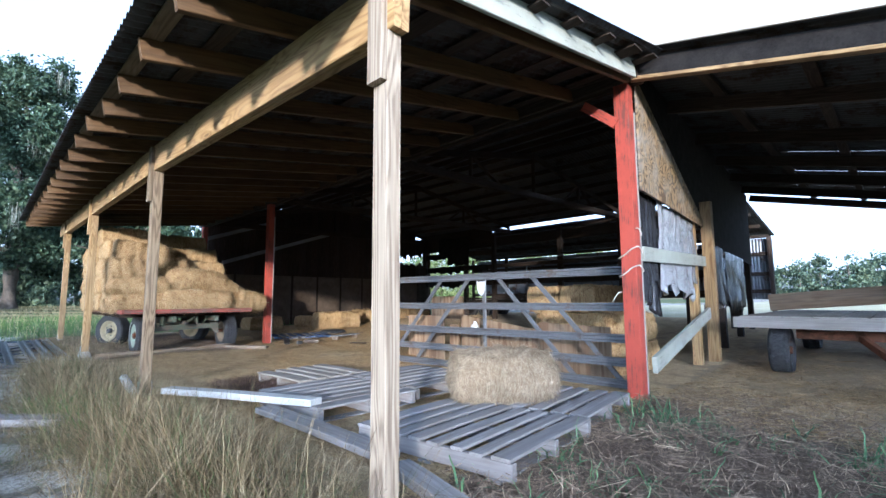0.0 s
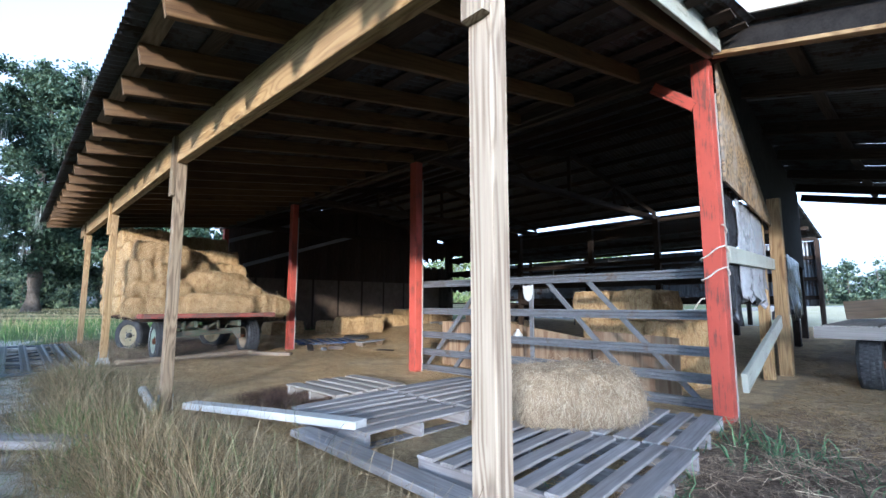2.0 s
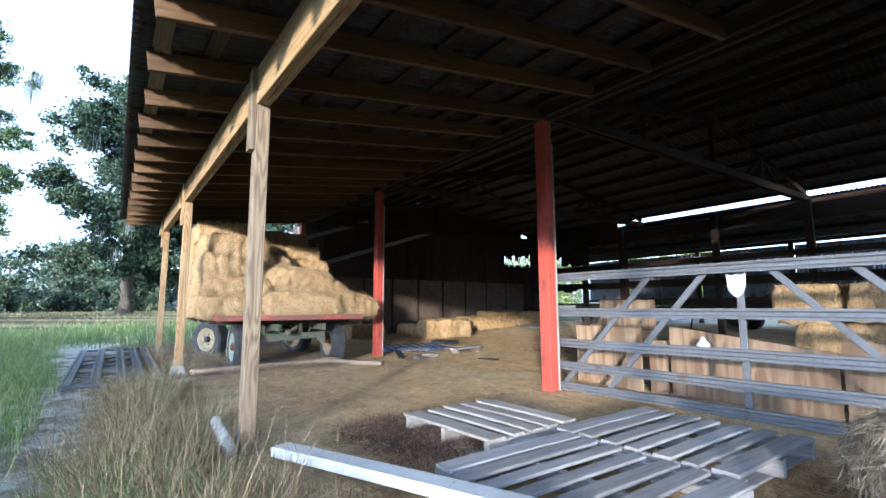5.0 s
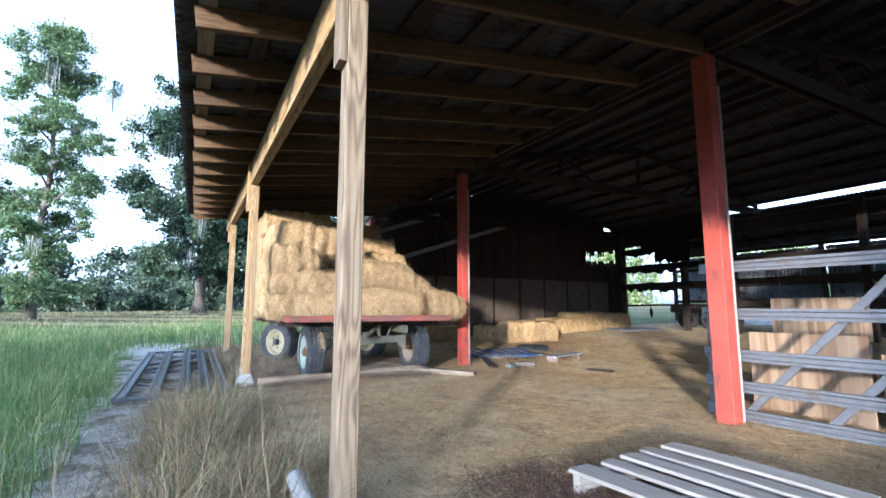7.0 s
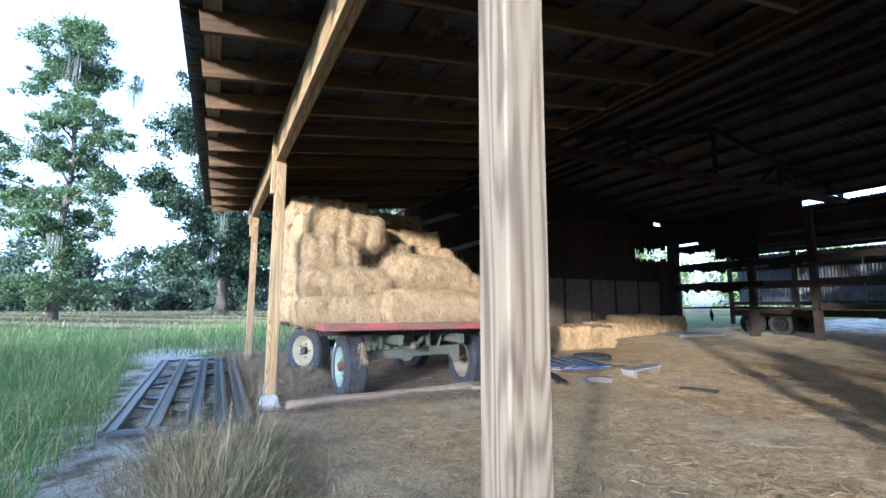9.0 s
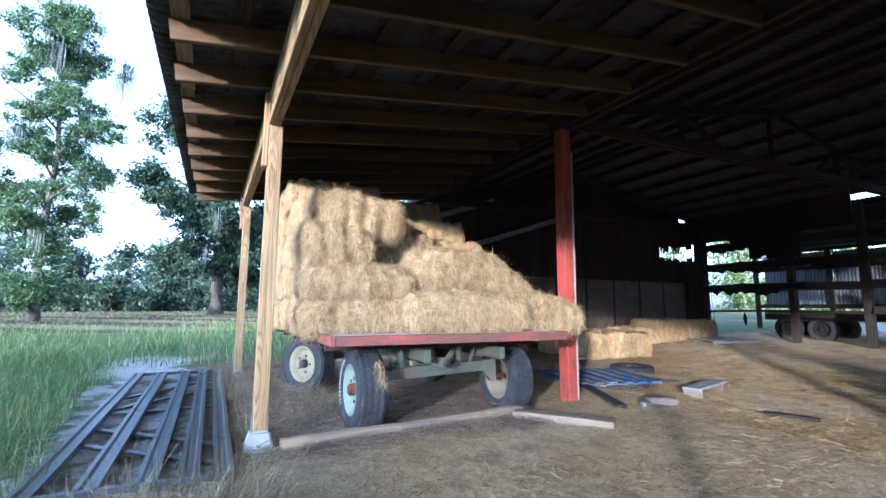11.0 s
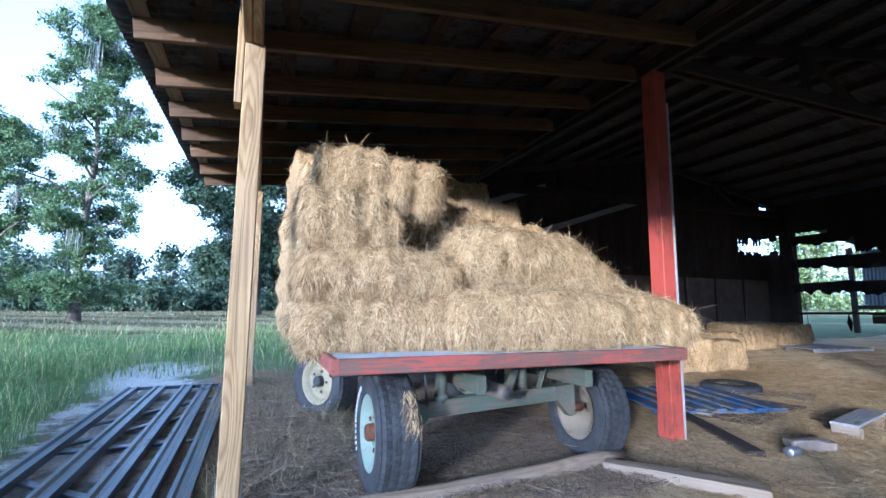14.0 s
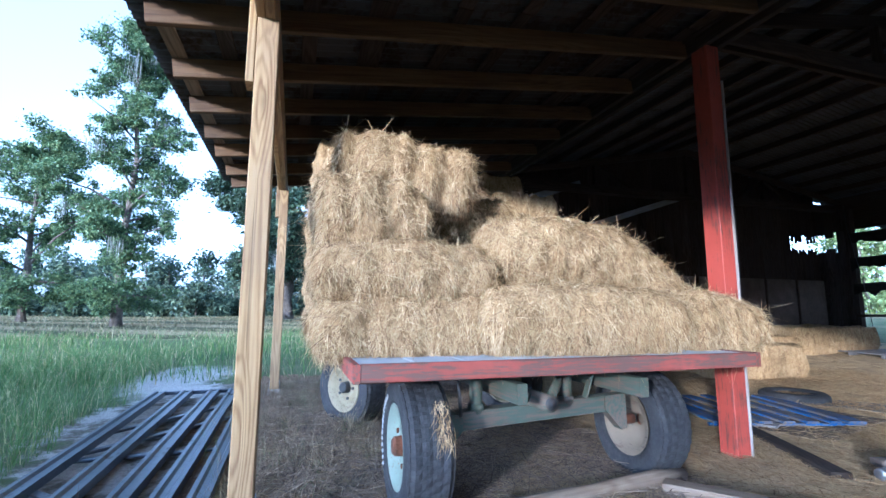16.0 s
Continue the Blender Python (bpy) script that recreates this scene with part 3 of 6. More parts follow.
sill = thing("plate_beam", "old dark timber beam over the red posts", "beam", (-6.7, 4.06, 2.87), kind="structure")
for (x0, x1) in ((-1.3, -5.03), (-5.035, -8.68), (-8.685, -12.85)):
    for y in (4.0, 4.12):
        board("beam_plank", (x0, y, 2.87), (x1, y, 2.87), 0.2, 0.045, OLD_SHADED_WOOD, sill)

RIDGE_Y, RIDGE_Z, BACK_Y = 8.0, 3.8, 12.1
MAIN_Z = 2.98


def main_z(y):
    low = MAIN_Z if y < RIDGE_Y else MAIN_Z + 0.14
    return low + (RIDGE_Z - low) * (1 - abs(y - RIDGE_Y) / (RIDGE_Y - 3.85))


main = thing("barn_roof", "dark corrugated metal barn roof on purlins and trusses", "roof", (-6.7, 7.6, 3.0), kind="structure")
corrugated("roof_sheet", (-13.1, 3.88, main_z(3.88) + 0.16), (11.75, 0, 0), (0, RIDGE_Y - 3.88, main_z(RIDGE_Y) - main_z(3.88)), SHADED_MAIN_ROOF, main)
corrugated("roof_sheet", (-13.1, RIDGE_Y, main_z(RIDGE_Y) + 0.16), (11.0, 0, 0), (0, 4.1, main_z(12.1) - main_z(RIDGE_Y)), SHADED_MAIN_ROOF, main)
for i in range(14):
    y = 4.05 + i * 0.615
    board("purlin", (-13.0, y, main_z(y) + 0.10), (gable_x(y) - 0.02, y, main_z(y) + 0.10), 0.09, 0.045, OLD_SHADED_WOOD, main)
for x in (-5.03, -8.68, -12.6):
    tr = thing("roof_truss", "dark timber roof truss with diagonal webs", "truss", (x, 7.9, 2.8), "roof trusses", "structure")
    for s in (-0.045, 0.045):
        board("bottom_chord", (x + s, 4.16, 2.90), (x + s, 12.0, 3.02), 0.12, 0.036, OLD_SHADED_WOOD, tr)
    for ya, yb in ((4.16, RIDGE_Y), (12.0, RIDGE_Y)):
        board("top_chord", (x, ya, main_z(ya) + 0.0), (x, yb, main_z(yb) + 0.0), 0.11, 0.04, OLD_SHADED_WOOD, tr)
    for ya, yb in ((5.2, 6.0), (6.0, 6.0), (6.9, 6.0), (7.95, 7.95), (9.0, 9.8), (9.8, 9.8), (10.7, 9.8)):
        board("web", (x, ya, 2.95), (x, yb, main_z(yb) - 0.02), 0.07, 0.034, OLD_SHADED_WOOD, tr, up=(1, 0, 0))

# far end wall
wall_w = thing("wall_west", "dark board wall with brown panels along its foot and a ragged hole", "wall", (-12.95, 7.5, 0), kind="structure")
hole = random.Random(17)
y = 4.13
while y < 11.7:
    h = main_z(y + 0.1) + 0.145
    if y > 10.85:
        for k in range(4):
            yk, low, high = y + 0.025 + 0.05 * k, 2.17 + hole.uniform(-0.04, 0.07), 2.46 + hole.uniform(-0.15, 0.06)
            board("wall_splinter", (-12.96, yk, 0.0), (-12.96, yk, low), 0.025, 0.049, OLD_SHADED_WOOD, wall_w, up=(1, 0, 0))
            board("wall_splinter", (-12.96, yk, max(high, low + 0.02)), (-12.96, yk, h), 0.025, 0.049, OLD_SHADED_WOOD, wall_w, up=(1, 0, 0))
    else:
        board("wall_board", (-12.96, y + 0.1, 0.0), (-12.96, y + 0.1, h), 0.025, 0.198, OLD_SHADED_WOOD, wall_w, up=(1, 0, 0))
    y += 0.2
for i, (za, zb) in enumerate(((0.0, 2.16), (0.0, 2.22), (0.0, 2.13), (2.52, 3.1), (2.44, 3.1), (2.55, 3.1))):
    board("wall_board", (-12.89 + 0.165 * (i % 3), 11.745, za), (-12.89 + 0.165 * (i % 3), 11.745, zb), 0.025, 0.162, OLD_SHADED_WOOD, wall_w, up=(0, 1, 0))
board("wall_board", (-12.53, 11.775, 0.0), (-12.53, 11.775, 3.1), 0.025, 0.16, OLD_SHADED_WOOD, wall_w, up=(0, 1, 0))
for i in range(9):
    y0 = 4.2 + i * 0.85
    board("panel", (-12.91, y0 + 0.36, 0.02), (-12.91, y0 + 0.36, 1.58), 0.015, 0.78, DIRT_PLANK, wall_w, up=(1, 0, 0))
board("slung_board", (-12.8, 4.2, 2.50), (-12.85, 5.9, 3.1), 0.10, 0.03, GREY_WOOD, wall_w, label="pale board slung across the barn end")
board("slung_board", (-12.8, 4.6, 1.88), (-12.85, 8.0, 3.0), 0.10, 0.03, GREY_WOOD, wall_w, label="grey board slung across the barn end")
board("high_board", (-12.9, 11.97, 2.95), (-9.4, 12.0, 2.98), 0.6, 0.03, OLD_SHADED_WOOD, main)

# ---- behind the barn: back lean-to ----
back = thing("back_lean_to_roof", "low dark metal roof behind the barn", "roof", (-6, 13.5, 2.5), kind="structure")
BACK_S = -0.165
corrugated("roof_sheet", (-12.95, 12.16, 3.10), (10.75, 0, 0), (0, 3.3, 3.3 * BACK_S), SHADED_ROOF_METAL, back)
for y in (12.25, 13.2, 14.2, 15.2):
    board("purlin", (-12.9, y, 3.03 + BACK_S * (y - 12.16)), (-2.3, y, 3.03 + BACK_S * (y - 12.16)), 0.09, 0.05, OLD_SHADED_WOOD, back)
board("back_plate", (-13.0, 12.06, 2.75), (-2.4, 12.06, 2.75), 0.3, 0.06, OLD_SHADED_WOOD, back)
for i, x in enumerate((-12.45, -10.51, -9.26, -6.8, -4.99, -3.4, -2.5)):
    p = thing("barn_post", "dark old barn post along the back", "post", (x, 11.9, 0), "back posts")
    board("shaft", (x, 11.9, -0.02), (x, 11.9, 2.98), 0.13, 0.13, OLD_SHADED_WOOD, p, up=(0, 1, 0))
wall_n = thing("wall_north", "bluish corrugated metal back wall with gaps to the daylight", "wall", (-6, 15.2, 0), kind="structure")
for x0, w, z0, h in ((-12.88, 1.66, 0.98, 1.48), (-11.2, 2.4, 0.95, 1.5), (-8.75, 2.4, 0.80, 1.66), (-6.3, 2.4, 0.85, 1.6), (-3.85, 1.6, 0.8, 1.68)):
    corrugated("wall_sheet", (x0, 15.3, z0), (w, 0, 0), (0, 0, h), WALL_METAL, wall_n)
for x in (-13.06, -11.25, -8.8, -6.35, -3.9, -2.3):
    board("wall_post", (x, 15.2, 0), (x, 15.2, 2.52), 0.1, 0.1, OLD_SHADED_WOOD, wall_n, up=(0, 1, 0))
for z in (1.02, 1.5, 2.05):
    board("wall_rail", (-13.1, 15.24, z), (-2.3, 15.24, z), 0.1, 0.04, OLD_SHADED_WOOD, wall_n)

# rails across the open corner
rails = thing("corner_rails", "rough dark rails and torn boards across the open corner", "fence", (-11.4, 11.8, 0), kind="structure")
for z, h, wv in ((0.87, 0.05, 0), (1.42, 0.16, -0.04), (1.92, 0.16, -0.02), (2.41, 0.16, -0.03)):
    board("rail", (-12.42, 11.8, z), (-9.2, 11.8, z + wv), h, 0.05, OLD_SHADED_WOOD, rails, warp=0.02)
for z, h in ((0.92, 0.14), (1.42, 0.14), (1.92, 0.12)):
    board("rail", (-9.15, 11.8, z), (-2.6, 11.8, z), h, 0.05, OLD_SHADED_WOOD, rails)


def torn_sheet(x0, x1, y, z0, z1, seed):
    """A dark sheet hanging in a ragged strip."""
    rnd = random.Random(seed)
    n = 40
    bm = bmesh.new()
    rows = []
    for i in range(n + 1):
        x = x0 + (x1 - x0) * i / n
        lo = z0 + 0.22 * noise.noise((x * 1.3, seed, 0)) + 0.10 * noise.noise((x * 6.0, seed, 3)) + rnd.uniform(-0.03, 0.03)
        hi = z1 + 0.08 * noise.noise((x * 1.7, seed, 9))
        rows.append([bm.verts.new(p) for p in ((x, y, lo), (x, y, hi), (x, y + 0.012, hi), (x, y + 0.012, lo))])
    for a, b in zip(rows, rows[1:]):
        for k in range(4):
            bm.faces.new((a[k], b[k], b[(k + 1) % 4], a[(k + 1) % 4]))
    bm.faces.new(rows[0])
    bm.faces.new(rows[-1][::-1])
    bmesh.ops.recalc_face_normals(bm, faces=bm.faces)
    return part("torn_sheet", bm, NEAR_BLACK, rails, "ragged dark sheeting")


torn_sheet(-12.4, -10.3, 11.76, 2.28, 2.46, 2)
torn_sheet(-12.4, -9.4, 11.74, 1.77, 1.98, 5)
torn_sheet(-12.4, -10.2, 11.75, 1.29, 1.48, 11)
torn_sheet(-11.22, -10.2, 11.70, 2.02, 2.52, 8)
torn_sheet(-11.66, -10.2, 11.72, 2.45, 3.02, 14)
tube("hanging_wire", [(-12.40, 11.72, 3.05), (-12.36, 11.68, 2.6), (-12.20, 11.70, 1.5), (-12.12, 11.72, 0.3)], 0.006, BLACK_STEEL, rails)
tube("hanging_scrap", [(-11.45, 11.74, 0.86), (-11.44, 11.74, 0.70), (-11.43, 11.74, 0.55)], [0.008, 0.05, 0.012], NEAR_BLACK, rails, 6)

# ---- gable side with sheets and plastic ----
gable = thing("gable_wall", "patched gable wall of old plywood, metal and torn plastic", "wall", (-1.4, 7, 0), kind="structure")


def prism(pts, thick, axis_x):
    """A flat sheet with the outline pts in (y, z), standing on the skewed gable line."""
    bm = bmesh.new()
    a = [bm.verts.new((gable_x(y) + axis_x, y, z)) for y, z in pts]
    b = [bm.verts.new((gable_x(y) + axis_x + thick, y, z)) for y, z in pts]
    bm.faces.new(a)
    bm.faces.new(b[::-1])
    n = len(pts)
    for i in range(n):
        bm.faces.new((a[i], b[i], b[(i + 1) % n], a[(i + 1) % n]))
    bmesh.ops.recalc_face_normals(bm, faces=bm.faces)
    return bm


part("plywood_sheet", prism([(4.14, 2.86), (4.15, 1.81), (5.3, 1.80), (6.75, 1.78), (6.85, 1.84), (6.2, 2.08), (5.2, 2.46)], 0.018, 0.06), PLY_OLD, gable, "stained weathered plywood sheet")
part("dark_sheet", prism([(4.15, 2.98), (4.15, 2.82), (6.7, 1.80), (8.4, 1.6), (12.0, 1.55), (12.0, 3.1), (8.0, 3.75)], 0.012, 0.03), NEAR_BLACK, gable, "dark sheeting")
for yy in (6.5, 8.4, 10.2, 11.9):
    board("stud", (gable_x(yy) - 0.03, yy, 0), (gable_x(yy) - 0.03, yy, 2.5), 0.1, 0.1, OLD_SHADED_WOOD if yy > 7 else NEW_PINE, gable, up=(0, 1, 0))
board("rail", (gable_x(4.2) + 0.06, 4.15, 1.24), (gable_x(6.8) + 0.06, 6.85, 1.33), 0.13, 0.035, WHITE_WOOD, gable, label="pale weathered board rail")
board("brace", (gable_x(4.2) + 0.10, 4.18, 0.28), (gable_x(6.7) + 0.09, 6.7, 0.66), 0.14, 0.04, WHITE_WOOD, gable, label="pale green-stained diagonal board")
board("rail", (gable_x(7.0), 7.0, 0.72), (gable_x(10), 10.0, 0.78), 0.1, 0.04, GREY_WOOD, gable)
lp = thing("leaning_post", "yellow pine post standing by the gable", "post", (-1.60, 6.84, 0))
board("shaft", (-1.60, 6.84, -0.02), (-1.58, 6.8, 2.12), 0.1, 0.13, NEW_PINE, lp, up=(0, 1, 0))


def plastic(name, y0, y1, z0, z1, off, mat, seed, label):
    """A torn, creased sheet hanging from its top edge."""
    rnd = random.Random(seed)
    bm = bmesh.new()
    nu, nv = 26, 22
    tear = [0.78 + 0.22 * noise.noise((i * 0.21, seed, 0)) + rnd.uniform(-0.03, 0.03) for i in range(nu + 1)]
    rows = []
    for i in range(nu + 1):
        col = []
        for j in range(nv + 1):
            u, v = i / nu, j / nv * tear[i]
            y = y0 + (y1 - y0) * (u + 0.06 * noise.noise((v * 4, u * 3, seed)))
            z = z1 + (z0 - z1) * v
            d = 0.05 * noise.noise((u * 9, v * 2.2, seed)) + 0.03 * math.sin(u * 38 + 3 * noise.noise((u * 2, v * 3, seed + 5)))
            col.append(bm.verts.new((gable_x(y) + off + d * (0.3 + v), y, z)))
        rows.append(col)
    for a, b in zip(rows, rows[1:]):
        for j in range(nv):
            bm.faces.new((a[j], b[j], b[j + 1], a[j + 1]))
    ob = part(name, bm, mat, None, "", True)
    mod = ob.modifiers.new("skin", "SOLIDIFY")
    mod.thickness = 0.002
    return tagged(ob, label, "plastic sheet")


plastic("plastic_sheet", 4.8, 6.4, 0.66, 1.82, 0.02, PLASTIC_WHITE, 3, "torn silvery plastic sheet hanging on the gable")
plastic("plastic_sheet", 4.2, 4.85, 0.5, 1.84, 0.0, PLASTIC_BLACK, 8, "crumpled black plastic sheet hanging by the red post")
plastic("plastic_sheet", 7.2, 8.3, 0.5, 1.62, 0.05, PLASTIC_BLACK, 12, "shredded black plastic sheet on the gable frame")
plastic("plastic_sheet", 8.5, 10.6, 0.4, 1.6, 0.05, PLASTIC_BLACK, 15, "loose black plastic sheet on the far gable frame")

# ---- right lean-to ----
right = thing("side_shed_roof", "dark metal side shed roof with daylight between its sheets", "roof", (1, 8, 2.5), kind="structure")
SZ, SS = 3.015, -0.225


def side_z(x):
    return SZ + SS * (x + 1.25)


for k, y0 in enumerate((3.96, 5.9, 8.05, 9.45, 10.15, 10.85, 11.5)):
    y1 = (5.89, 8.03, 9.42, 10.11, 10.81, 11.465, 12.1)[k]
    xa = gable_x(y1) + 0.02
    corrugated("roof_sheet", (xa, y0, side_z(xa)), (0, y1 - y0, 0), (6.3, 0, SS * 6.3), SHADED_ROOF_METAL, right)
for y in (4.03, 5.2, 6.6, 8.0, 9.4, 10.8, 12.0):
    xa = gable_x(y) + 0.1
    board("rafter", (xa, y, side_z(xa) - 0.15), (5.0, y, side_z(5.0) - 0.15), 0.17 if y < 5 else 0.14, 0.045, NEAR_BLACK if y < 5 else OLD_SHADED_WOOD, right)
for x in (-0.95, -0.2, 0.6, 1.5, 2.5, 3.6, 4.8):
    board("purlin", (x, 4.06, side_z(x) - 0.045), (x, 12.05, side_z(x) - 0.045), 0.05, 0.09, OLD_SHADED_WOOD, right)
for ya, yb in ((7.9, 10.0), (10.0, 12.1)):
    board("flashing_board", (gable_x(ya) + 0.55, ya, side_z(gable_x(ya) + 0.55) + 0.028), (gable_x(yb) + 0.55, yb, side_z(gable_x(yb) + 0.55) + 0.028), 0.9, 0.012, OLD_SHADED_WOOD, right, up=(1, 0, SS))
board("fascia_board", (-1.38, 3.90, side_z(-1.38) + 0.005), (5.0, 3.90, side_z(5.0) + 0.005), 0.075, 0.025, PALE_BOARD, right, label="pale board along the roof edge")
board("edge_strip", (-1.38, 4.02, side_z(-1.38) - 0.255), (5.0, 4.02, side_z(5.0) - 0.255), 0.03, 0.08, NEW_PINE, right, label="new pine strip under the front rafter")
for y in (4.05, 8.0, 12.0):
    p = thing("shed_post", "dark post at the outer edge of the side shed", "post", (4.6, y, 0), "side shed posts")
    board("shaft", (4.6, y, 0), (4.6, y, side_z(4.6) - 0.22), 0.12, 0.12, OLD_SHADED_WOOD, p, up=(0, 1, 0))


# ---- wheels and wagons ----
def lathe(profile, segs=40, bm=None, axis="Y"):
    """Turns (radius, offset) pairs round the y axis."""
    bm = bm or bmesh.new()
    rows = []
    for k in range(segs):
        a = 2 * math.pi * k / segs
        rows.append([bm.verts.new((r * math.cos(a), o, r * math.sin(a))) for r, o in profile])
    for k in range(segs):
        r0, r1 = rows[k], rows[(k + 1) % segs]
        for j in range(len(profile) - 1):
            bm.faces.new((r0[j], r0[j + 1], r1[j + 1], r1[j]))
    bmesh.ops.recalc_face_normals(bm, faces=bm.faces)
    return bm


def wheel(at, out, R, W, rim_mat, parent, label, writing=False, turn=0, hub_mat=None):
    """A tyre with tread blocks, a dished rim and a hub; out is +1 or -1 along y."""
    w = thing("wheel", label, "", at)
    w.parent = parent
    w.matrix_parent_inverse = parent_inverse(parent)
    h = W / 2
    rr = R * 0.60
    tread = [(R * 0.988, h * (-0.84 + 0.14 * i)) for i in range(13)]
    bm = lathe([(rr, -h * 0.78), (rr + 0.02, -h * 0.95), (R * 0.72, -h * 0.985), (R * 0.82, -h), (R * 0.93, -h * 0.95), (R * 0.965, -h * 0.9)] + tread + [(R * 0.965, h * 0.9), (R * 0.93, h * 0.95), (R * 0.82, h), (R * 0.72, h * 0.985), (rr + 0.02, h * 0.95), (rr, h * 0.78)], 108)
    for v in bm.verts:
        r = math.hypot(v.co.x, v.co.z)
        if r > R * 0.96:
            k = round(math.atan2(v.co.z, v.co.x) / (2 * math.pi) * 108)
            c = round(v.co.y / h / 0.14)
            low = c in (-3, 0, 3) or (k + (1 if c > 0 else 0) + (1 if abs(c) > 3 else 0)) % 3 == 0
            f = (R - (0.004 if low else 0.0) - (0.012 if abs(c) > 5 else 0)) / r
            v.co.x *= f
            v.co.z *= f
    bmesh.ops.recalc_face_normals(bm, faces=bm.faces)
    bmesh.ops.transform(bm, matrix=Matrix.Translation(at) @ Matrix.Rotation(radians(turn), 4, "Z"), verts=bm.verts)
    part("tyre", bm, RUBBER, w, "worn black rubber tyre")
    o = out * h
    bm = lathe([(rr + 0.005, o * 0.88), (rr - 0.012, o * 0.90), (rr - 0.03, o * 0.45), (R * 0.40, o * 0.25), (R * 0.33, o * 0.55), (R * 0.20, o * 0.60), (R * 0.19, o * 0.40), (0.001, o * 0.40)], 40)
    bm2 = lathe([(rr + 0.005, -o * 0.88), (rr - 0.02, -o * 0.85), (R * 0.45, -o * 0.05), (0.03, o * 0.1)], 40, bm)
    bmesh.ops.transform(bm, matrix=Matrix.Translation(at) @ Matrix.Rotation(radians(turn), 4, "Z"), verts=bm.verts)
    part("rim", bm, rim_mat, w, "", True)
    bm = lathe([(0.001, o * 1.0), (0.03, o * 1.0), (0.042, o * 0.9), (0.045, o * 0.4), (0.06, o * 0.38)], 18)
    for k in range(5):
        a = 2 * math.pi * k / 5
        c = (0.085 * math.cos(a), o * 0.66, 0.085 * math.sin(a))
        tube_bm([(c[0], o * 0.5, c[2]), c], 0.012, 6, True, bm)
    bmesh.ops.recalc_face_normals(bm, faces=bm.faces)
    bmesh.ops.transform(bm, matrix=Matrix.Translation(at) @ Matrix.Rotation(radians(turn), 4, "Z"), verts=bm.verts)
    part("hub", bm, hub_mat or RUST, w, "dark hub with lug nuts" if hub_mat else "rusty hub with lug nuts")
    if writing:
        bm = bmesh.new()
        rnd = random.Random(4)
        for k in range(14):
            a = radians(120 + k * 7.2)
            da = radians(rnd.uniform(1.6, 2.6))
            r0, r1 = R * 0.72, R * 0.79
            vs = [bm.verts.new((r * math.cos(t), out * (h * 0.985 + 0.002), r * math.sin(t))) for r, t in ((r0, a - da), (r1, a - da), (r1, a + da), (r0, a + da))]
            bm.faces.new(vs)
        ext = bmesh.ops.extrude_face_region(bm, geom=bm.faces[:])
        bmesh.ops.translate(bm, verts=[v for v in ext["geom"] if isinstance(v, bmesh.types.BMVert)], vec=(0, out * 0.004, 0))
        bmesh.ops.recalc_face_normals(bm, faces=bm.faces)
        bmesh.ops.transform(bm, matrix=Matrix.Translation(at) @ Matrix.Rotation(radians(turn), 4, "Z"), verts=bm.verts)
        part("sidewall_marks", bm, WHITE_PAINT, w, "worn white raised marks")
    return w


BED_X0, BED_X1, BED_Y0, BED_Y1, BED_Z = -11.8, -8.0, 1.54, 3.46, 0.72
wagon = thing("hay_wagon", "flat hay wagon with a worn red deck frame and rubber tyres", "wagon", (-9.5, 2.4, 0))
for i in range(9):
    y = BED_Y0 + 0.03 + (i + 0.5) * (BED_Y1 - BED_Y0 - 0.06) / 9
    board("deck_board", (BED_X0 + 0.03, y, BED_Z - 0.012), (BED_X1 - 0.03, y, BED_Z - 0.012), 0.024, (BED_Y1 - BED_Y0 - 0.06) / 9 - 0.006, PALE_DECK, wagon, label="pale worn deck board")
for y in (BED_Y0 + 0.014, BED_Y1 - 0.014):
    board("side_rail", (BED_X0, y, BED_Z - 0.028), (BED_X1, y, BED_Z - 0.028), 0.066, 0.028, RED_WORN, wagon)
for x in (BED_X0 + 0.014, BED_X1 - 0.014):
    board("end_rail", (x, BED_Y0 + 0.03, BED_Z - 0.028), (x, BED_Y1 - 0.03, BED_Z - 0.028), 0.066, 0.028, RED_WORN, wagon, label="worn red end rail")
for x in (-8.4, -9.1, -9.8, -10.5, -11.2):
    board("cross_bearer", (x, BED_Y0 + 0.05, BED_Z - 0.075), (x, BED_Y1 - 0.05, BED_Z - 0.075), 0.09, 0.045, OLD_SHADED_WOOD, wagon)
for y in (2.3, 2.95):
    board("chassis_rail", (-11.3, y, BED_Z - 0.165), (-8.2, y, BED_Z - 0.165), 0.09, 0.05, GREEN_PAINT, wagon)
